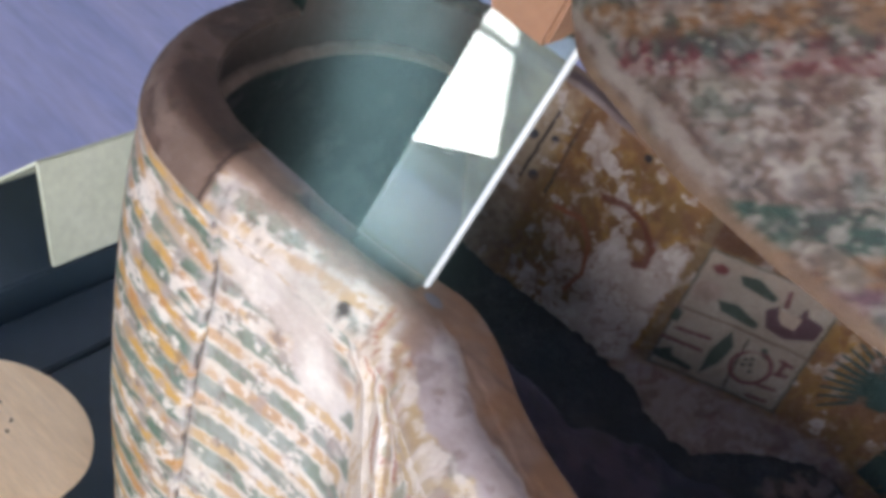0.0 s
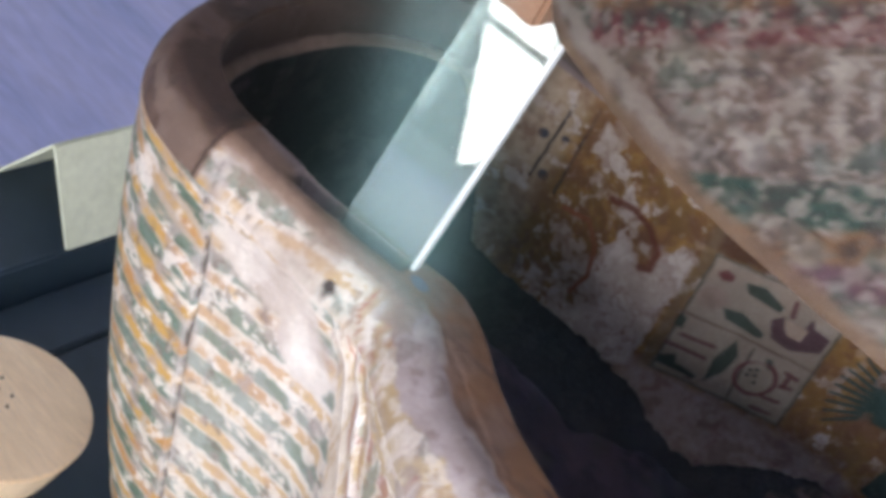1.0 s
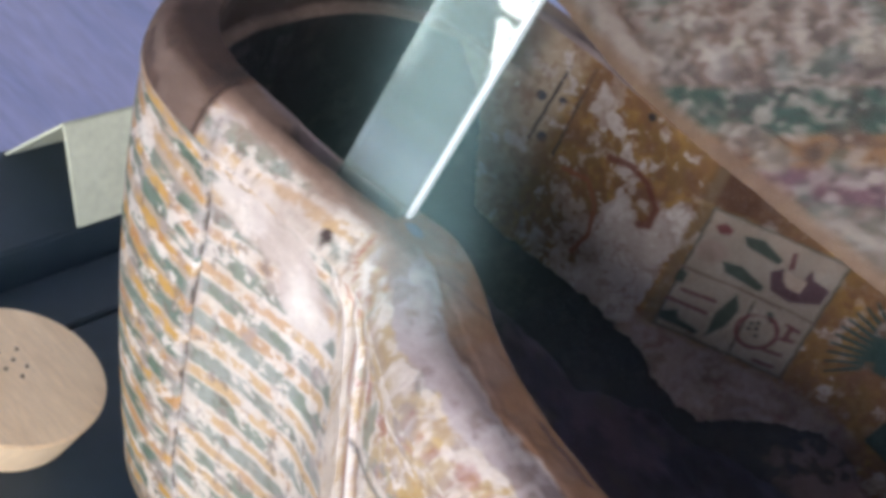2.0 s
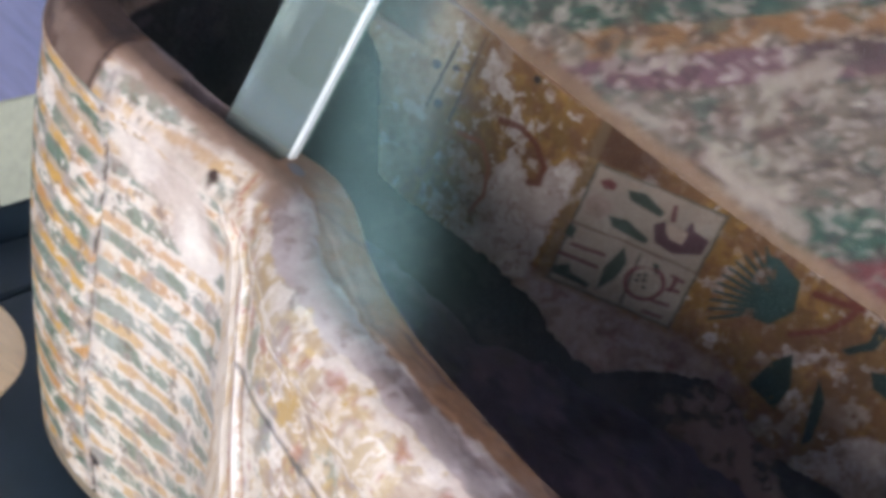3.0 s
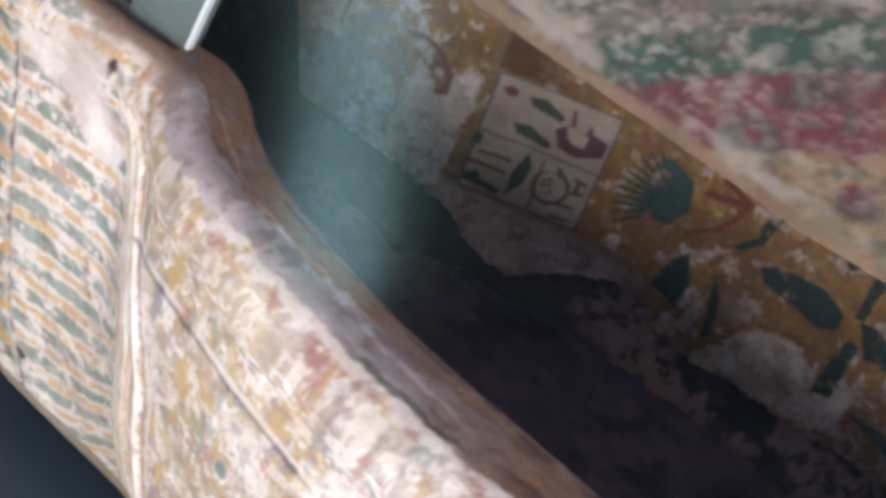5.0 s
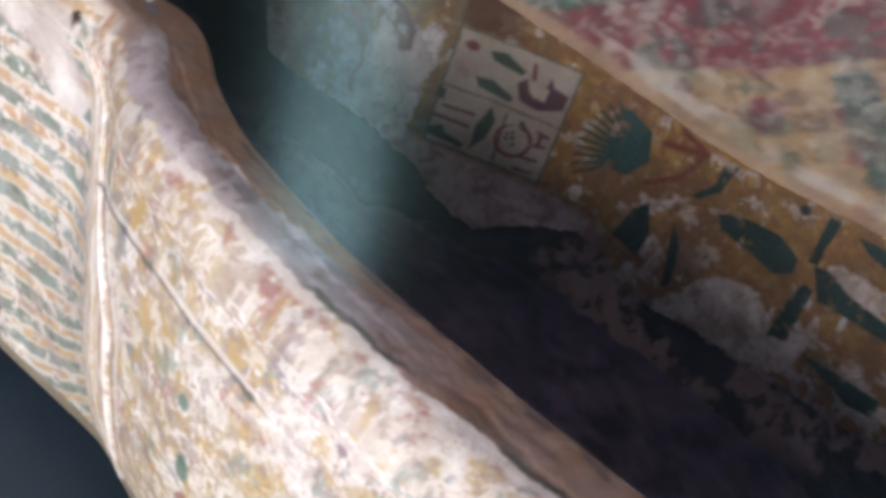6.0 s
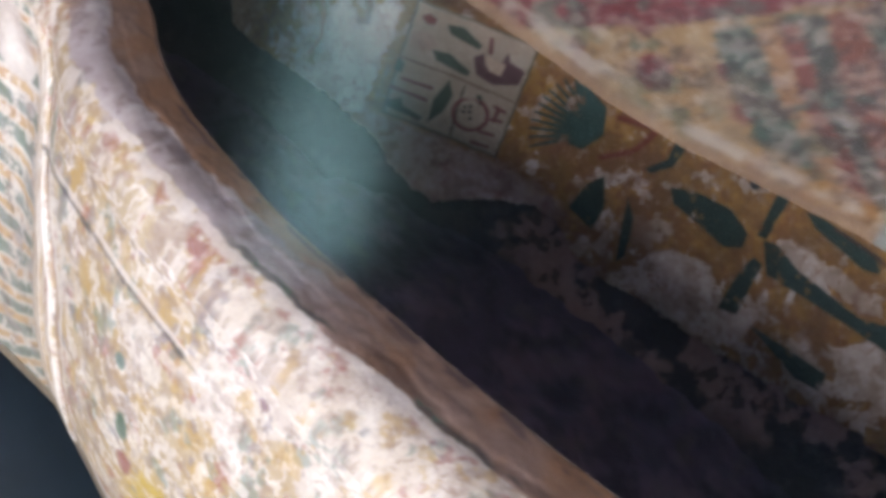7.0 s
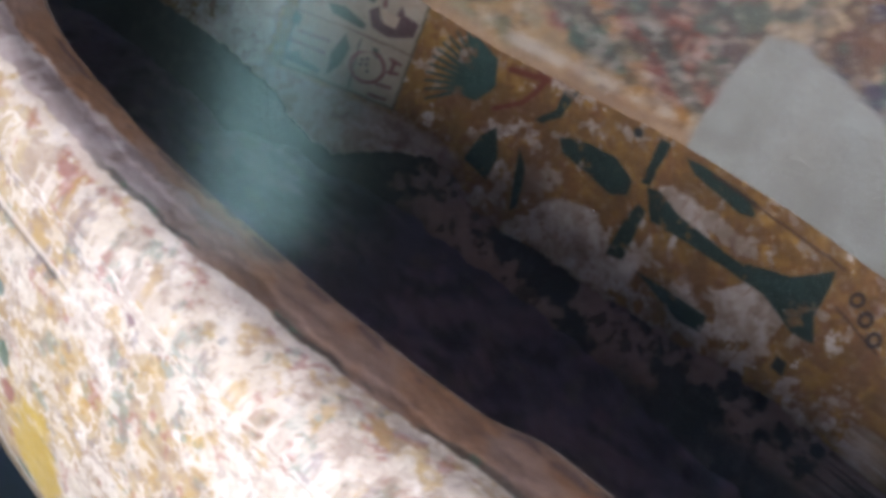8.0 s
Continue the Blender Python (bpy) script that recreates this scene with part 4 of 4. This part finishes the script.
def paint_lid(P):
    x, z = P[..., 0], P[..., 2]
    n1, n2, n3 = fbm(P, 60, 71), fbm(P, 25, 72), fbm(P, 160, 73)
    wob = 0.006 * (fbm(P, 30, 74) - 0.5) + 0.004 * (n3 - 0.5)
    b = x - 1.3 * (z - 0.96) + wob
    c = x + 1.1 * (z - 0.96) + wob
    col = np.ones(P.shape) * np.array((0.24, 0.19, 0.14))
    bands = ((-0.2, 0.012, (0.06, 0.10, 0.085)), (0.012, 0.028, (0.30, 0.15, 0.05)), (0.028, 0.044, (0.20, 0.035, 0.045)), (0.044, 0.060, (0.22, 0.16, 0.12)), (0.060, 0.098, (0.23, 0.165, 0.13)), (0.098, 0.119, (0.035, 0.11, 0.08)), (0.119, 0.133, (0.30, 0.16, 0.06)), (0.133, 0.150, (0.19, 0.095, 0.12)), (0.150, 0.207, (0.22, 0.185, 0.145)), (0.207, 0.231, (0.035, 0.12, 0.08)), (0.231, 0.268, (0.19, 0.032, 0.04)), (0.268, 0.9, (0.36, 0.235, 0.105)))
    for a0, a1, k in bands:
        col = lay(col, step(b, a0 - 0.0015, a0 + 0.0015) * (1 - step(b, a1 - 0.0015, a1 + 0.0015)) * 0.92, k)
    # petal rows in the collar
    tooth = 0.5 + 0.5 * np.sin(2 * math.pi * (x + z) / 0.0125)
    col = lay(col, step(b, 0.026, 0.030) * (1 - step(b, 0.034, 0.038)) * step(tooth, 0.55, 0.8) * 0.8, (0.07, 0.12, 0.09))
    col = lay(col, step(b, 0.048, 0.052) * (1 - step(b, 0.078, 0.086)) * step(tooth, 0.5, 0.8) * step(n1, 0.4, 0.5) * 0.85, (0.44, 0.38, 0.32))
    drops = 0.5 + 0.5 * np.sin(2 * math.pi * (x + z + 0.004) / 0.0235)
    col = lay(col, (1 - step(np.abs(b - 0.088), 0.005, 0.009)) * step(drops, 0.55, 0.8) * 0.9, (0.50, 0.45, 0.40))
    col = lay(col, step(b, 0.15, 0.155) * (1 - step(b, 0.19, 0.2)) * step(fbm(P, 80, 75), 0.52, 0.6) * 0.85, (0.40, 0.35, 0.28))
    # below the collar: pale field with red rosettes, then upright bands
    for cx, cz, r in ((0.3095, 0.9720, 0.0065), (0.3280, 0.9851, 0.003), (0.2830, 0.963, 0.004), (0.338, 0.975, 0.003), (0.300, 0.985, 0.004)):
        col = lay(col, 1 - step(np.hypot(x - cx, z - cz) + 0.5 * wob, r * 0.75, r * 1.1), (0.19, 0.035, 0.04))
    for a0, a1, k in ((0.356, 0.374, (0.055, 0.10, 0.085)), (0.374, 0.384, (0.30, 0.17, 0.08)), (0.384, 0.392, (0.18, 0.05, 0.045)), (0.392, 0.402, (0.04, 0.065, 0.065)), (0.402, 0.418, (0.19, 0.06, 0.045)), (0.418, 0.436, (0.09, 0.065, 0.065)), (0.436, 0.9, (0.17, 0.10, 0.06))):
        col = lay(col, step(c, a0 - 0.001, a0 + 0.001) * (1 - step(c, a1 - 0.001, a1 + 0.001)) * step(b, 0.270, 0.274) * 0.9, k)
    col = lay(col, step(c, 0.44, 0.445) * step(fbm(P, 55, 76), 0.52, 0.57) * 0.85, (0.06, 0.06, 0.11))
    col = lay(col, step(c, 0.44, 0.445) * step(fbm(P, 50, 77), 0.54, 0.59) * 0.85, (0.46, 0.36, 0.23))
    col = lay(col, step(c, 0.356, 0.359) * (1 - step(z - LID_Z, 0.010, 0.018)) * (1 - step(x, 0.39, 0.395)) * 0.9, (0.36, 0.19, 0.045))
    # scuffs, losses and grime, in broad soft patches
    sb = np.stack([b, 0 * b, (x + z) * 0.8], -1)
    fresh = 1 - 0.5 * step(b, 0.22, 0.25)
    col = lay(col, step(fbm(P, 55, 78, 3), 0.59, 0.66) * 0.7 * fresh, (0.52, 0.475, 0.375))
    col = lay(col, step(fbm(P, 55, 84, 3), 0.57, 0.67) * 0.4, (0.26, 0.20, 0.15))
    col = lay(col, step(fbm(sb, 130, 87, 3), 0.59, 0.68) * 0.55 * fresh, (0.60, 0.54, 0.46))
    col = lay(col, step(fbm(sb, 110, 88, 3), 0.55, 0.66) * 0.6, (0.09, 0.065, 0.06))
    col = lay(col, step(fbm(sb, 70, 89, 3), 0.61, 0.68) * 0.5, (0.06, 0.14, 0.11))
    col = lay(col, step(fbm(sb, 240, 38, 3), 0.56, 0.64) * 0.45 * fresh, (0.56, 0.50, 0.43))
    col = lay(col, step(fbm(sb, 220, 39, 3), 0.56, 0.64) * 0.45, (0.07, 0.055, 0.05))
    col = lay(col, step(fbm(P, 60, 86, 3), 0.63, 0.69) * 0.25, (0.20, 0.07, 0.05))
    field = step(b, 0.270, 0.274) * (1 - step(c, 0.350, 0.356))
    col = lay(col, field * step(fbm(P, 45, 24, 3), 0.44, 0.58) * 0.4, (0.45, 0.35, 0.22))
    # worn bare margin along the edge
    m = 1 - step(z - LID_Z + 0.006 * (n1 - 0.5), 0.002, 0.0065)
    col = lay(col, m * 0.9, (0.36, 0.235, 0.14))
    col = lay(col, m * step(fbm(P * np.array([0.4, 1, 1]), 80, 37), 0.5, 0.6) * 0.5, (0.20, 0.12, 0.075))
    # broken pale line above the margin is a highlight painted on
    edge_highlight = (1 - step(np.abs(z - LID_Z - 0.0085 + 0.008 * (n1 - 0.5)), 0.0015, 0.0035)) * step(n2, 0.46, 0.56)
    col = lay(col, edge_highlight * 0.8, (0.50, 0.43, 0.36))
    # the plaster repair
    rep = poly_dist(x + 0.002 * (n1 - 0.5), z, [(0.3945, 1.0040), (0.3905, 0.9597), (0.3930, 0.935), (0.9, 0.93), (0.9, 0.965), (0.4416, 1.0007), (0.4050, 1.0075)])
    # pigment scaled down so that the lid reads as less lit
    col = col * 0.44
    plaster = np.ones(P.shape) * np.array((0.150, 0.156, 0.142)) * (0.80 + 0.3 * fbm(P, 40, 80))[..., None]
    k = (1 - step(rep, -0.001, 0.001))[..., None]
    return col * (1 - k) + plaster * k, k[..., 0]


for side in (-1, 1):
    P = lid_grid(side, 0.0016 if side < 0 else 0.008, 130 if side < 0 else 40)
    c, k = paint_lid(P)
    P[..., 1] += side * (0.0022 * (fbm(P, 50, 81) - 0.5) + 0.0016 * (fbm(P, 170, 82) - 0.5)) * (1 - 0.6 * k)
    repaired = k > 0.5
    collar = (P[..., 0] - 1.3 * (P[..., 2] - 0.96) < 0.268) & ~repaired
    for pname, sel, plabel in (("collar", collar, "faded bands of petals and beads"), ("repair_patch", repaired, "bare grey plaster"), ("body_shell", ~(collar | repaired), "ochre field with rosettes and upright bands")):
        sheet(pname, P, M_LID, lid, c, plabel, flip=side > 0, keep=sel)
    # thickness of the lid: the flat underside of its edge and the hollow within
    x = P[:, 0, 0]
    y0 = np.abs(P[:, 0, 1])
    Q = np.zeros((len(x), 14, 3))
    for j in range(14):
        if j < 4:
            yy, zz = y0 - np.minimum(0.038 * j / 3, y0), P[:, 0, 2]
        else:
            a = (j - 3) / 10 * math.pi / 2
            yy, zz = np.maximum(y0 - 0.038, 0) * math.cos(a), P[:, 0, 2] + 0.10 * math.sin(a)
        Q[:, j] = np.stack([x, side * yy, zz], -1)
    sheet("lid_hollow", Q, M_RIM, lid, np.ones(Q.shape) * np.array((0.22, 0.13, 0.085)) * (0.7 + 0.5 * fbm(Q, 60, 83))[..., None], flip=side < 0)

# ---- acrylic prop between base and lid ----
prop = thing("acrylic_prop", "clear acrylic upright propping the lid above the base", "support")
bm = box(bmesh.new(), -0.034, 0.003, -0.115, -0.101, 0.792, 0.922, 0.001)
bmesh.ops.rotate(bm, verts=bm.verts, cent=(0, -0.108, 0.80), matrix=Matrix.Rotation(radians(2.4), 3, "Z") @ Matrix.Rotation(radians(-8.5), 3, "X"))
part("upright", bm, M_ACRYLIC, prop)
bm = box(bmesh.new(), 0.0034, 0.0056, -0.115, -0.110, 0.792, 0.930, 0.0005)
bmesh.ops.rotate(bm, verts=bm.verts, cent=(0, -0.108, 0.80), matrix=Matrix.Rotation(radians(2.4), 3, "Z") @ Matrix.Rotation(radians(-8.5), 3, "X"))
part("edge_strip", bm, M_EDGE, prop, "upright edge, its glint put in as near-white")
bm = box(bmesh.new(), -0.032, -0.003, -0.112, -0.085, 0.918, 0.99, 0.002)
part("tenon", bm, M_TENON, lid, "bare orange-brown wooden tongue")
tagged(prop, group="props under the lid")
for dy in (0.0, 0.215):
    copy_thing(prop, Matrix.Translation((1.25, dy, 0.01)))

# ---- sloping glass of the display case ----
case = thing("display_case", "clear sloping front glass of the museum case", "display case")
bm = box(bmesh.new(), -1.2, 2.4, -0.470, -0.466, 0.495, 1.75)
bmesh.ops.rotate(bm, verts=bm.verts, cent=(0, -0.468, 1.1), matrix=Matrix.Rotation(radians(-PANE_LEAN), 3, "X"))
pane = part("front_pane", bm, M_PANE, case)
pane.visible_shadow = False
part("sill_rail", box(bmesh.new(), -0.33, 1.94, -0.615, -0.590, 0.500, 0.512, 0.001), M_PLINTH, case)

# ---- label stand and turned wood disc on the plinth ----
stand = thing("label_stand", "folded cream metal label stand, shaped like a tent", "label stand")
bm = bmesh.new()
RX, RZ = -0.297, 0.590
for x0, x1 in ((RX, -0.260), (RX, -0.338)):
    t = 0.0022 if x1 > x0 else -0.0022
    v = [bm.verts.new(p) for p in ((x0, 0, RZ), (x1, 0, 0.533), (x1 + t, 0, 0.533), (x0 + t * 0.6, 0, RZ + 0.002), (x0, 0.19, RZ), (x1, 0.19, 0.533), (x1 + t, 0.19, 0.533), (x0 + t * 0.6, 0.19, RZ + 0.002))]
    for f in ((0, 1, 2, 3), (7, 6, 5, 4), (0, 4, 5, 1), (1, 5, 6, 2), (2, 6, 7, 3), (3, 7, 4, 0)):
        bm.faces.new([v[i] for i in f])
part("folded_sheet", bm, M_CARD, stand)

disc = thing("wooden_disc", "pale turned wooden disc with small pin holes", "wood block", at=(-0.169, -0.1187, 0.5))
bm = bmesh.new()
bmesh.ops.create_cone(bm, cap_ends=True, segments=64, radius1=0.044, radius2=0.055, depth=0.035, matrix=Matrix.Translation((-0.169, -0.1187, 0.5175)))
bmesh.ops.bevel(bm, geom=[e for e in bm.edges if abs(e.verts[0].co.z - e.verts[1].co.z) < 1e-5], offset=0.0012, segments=2, affect="EDGES")
part("block", bm, M_WOOD, disc)
# small dark studs stand for the shade inside the pin holes
M_HOLE = plain("pin_hole_shade", (0.08, 0.05, 0.03), (0.1, 0.06, 0.04), 50)
for dx, dy in ((0.0, 0.0), (0.008, 0.004), (-0.006, 0.007), (0.004, -0.008), (-0.009, -0.004), (0.013, -0.003)):
    bm = bmesh.new()
    bmesh.ops.create_cone(bm, cap_ends=True, segments=10, radius1=0.0011, radius2=0.0011, depth=0.001, matrix=Matrix.Translation((-0.178 + dx, -0.112 + dy, 0.5352)))
    part("pin_hole", bm, M_HOLE, disc)
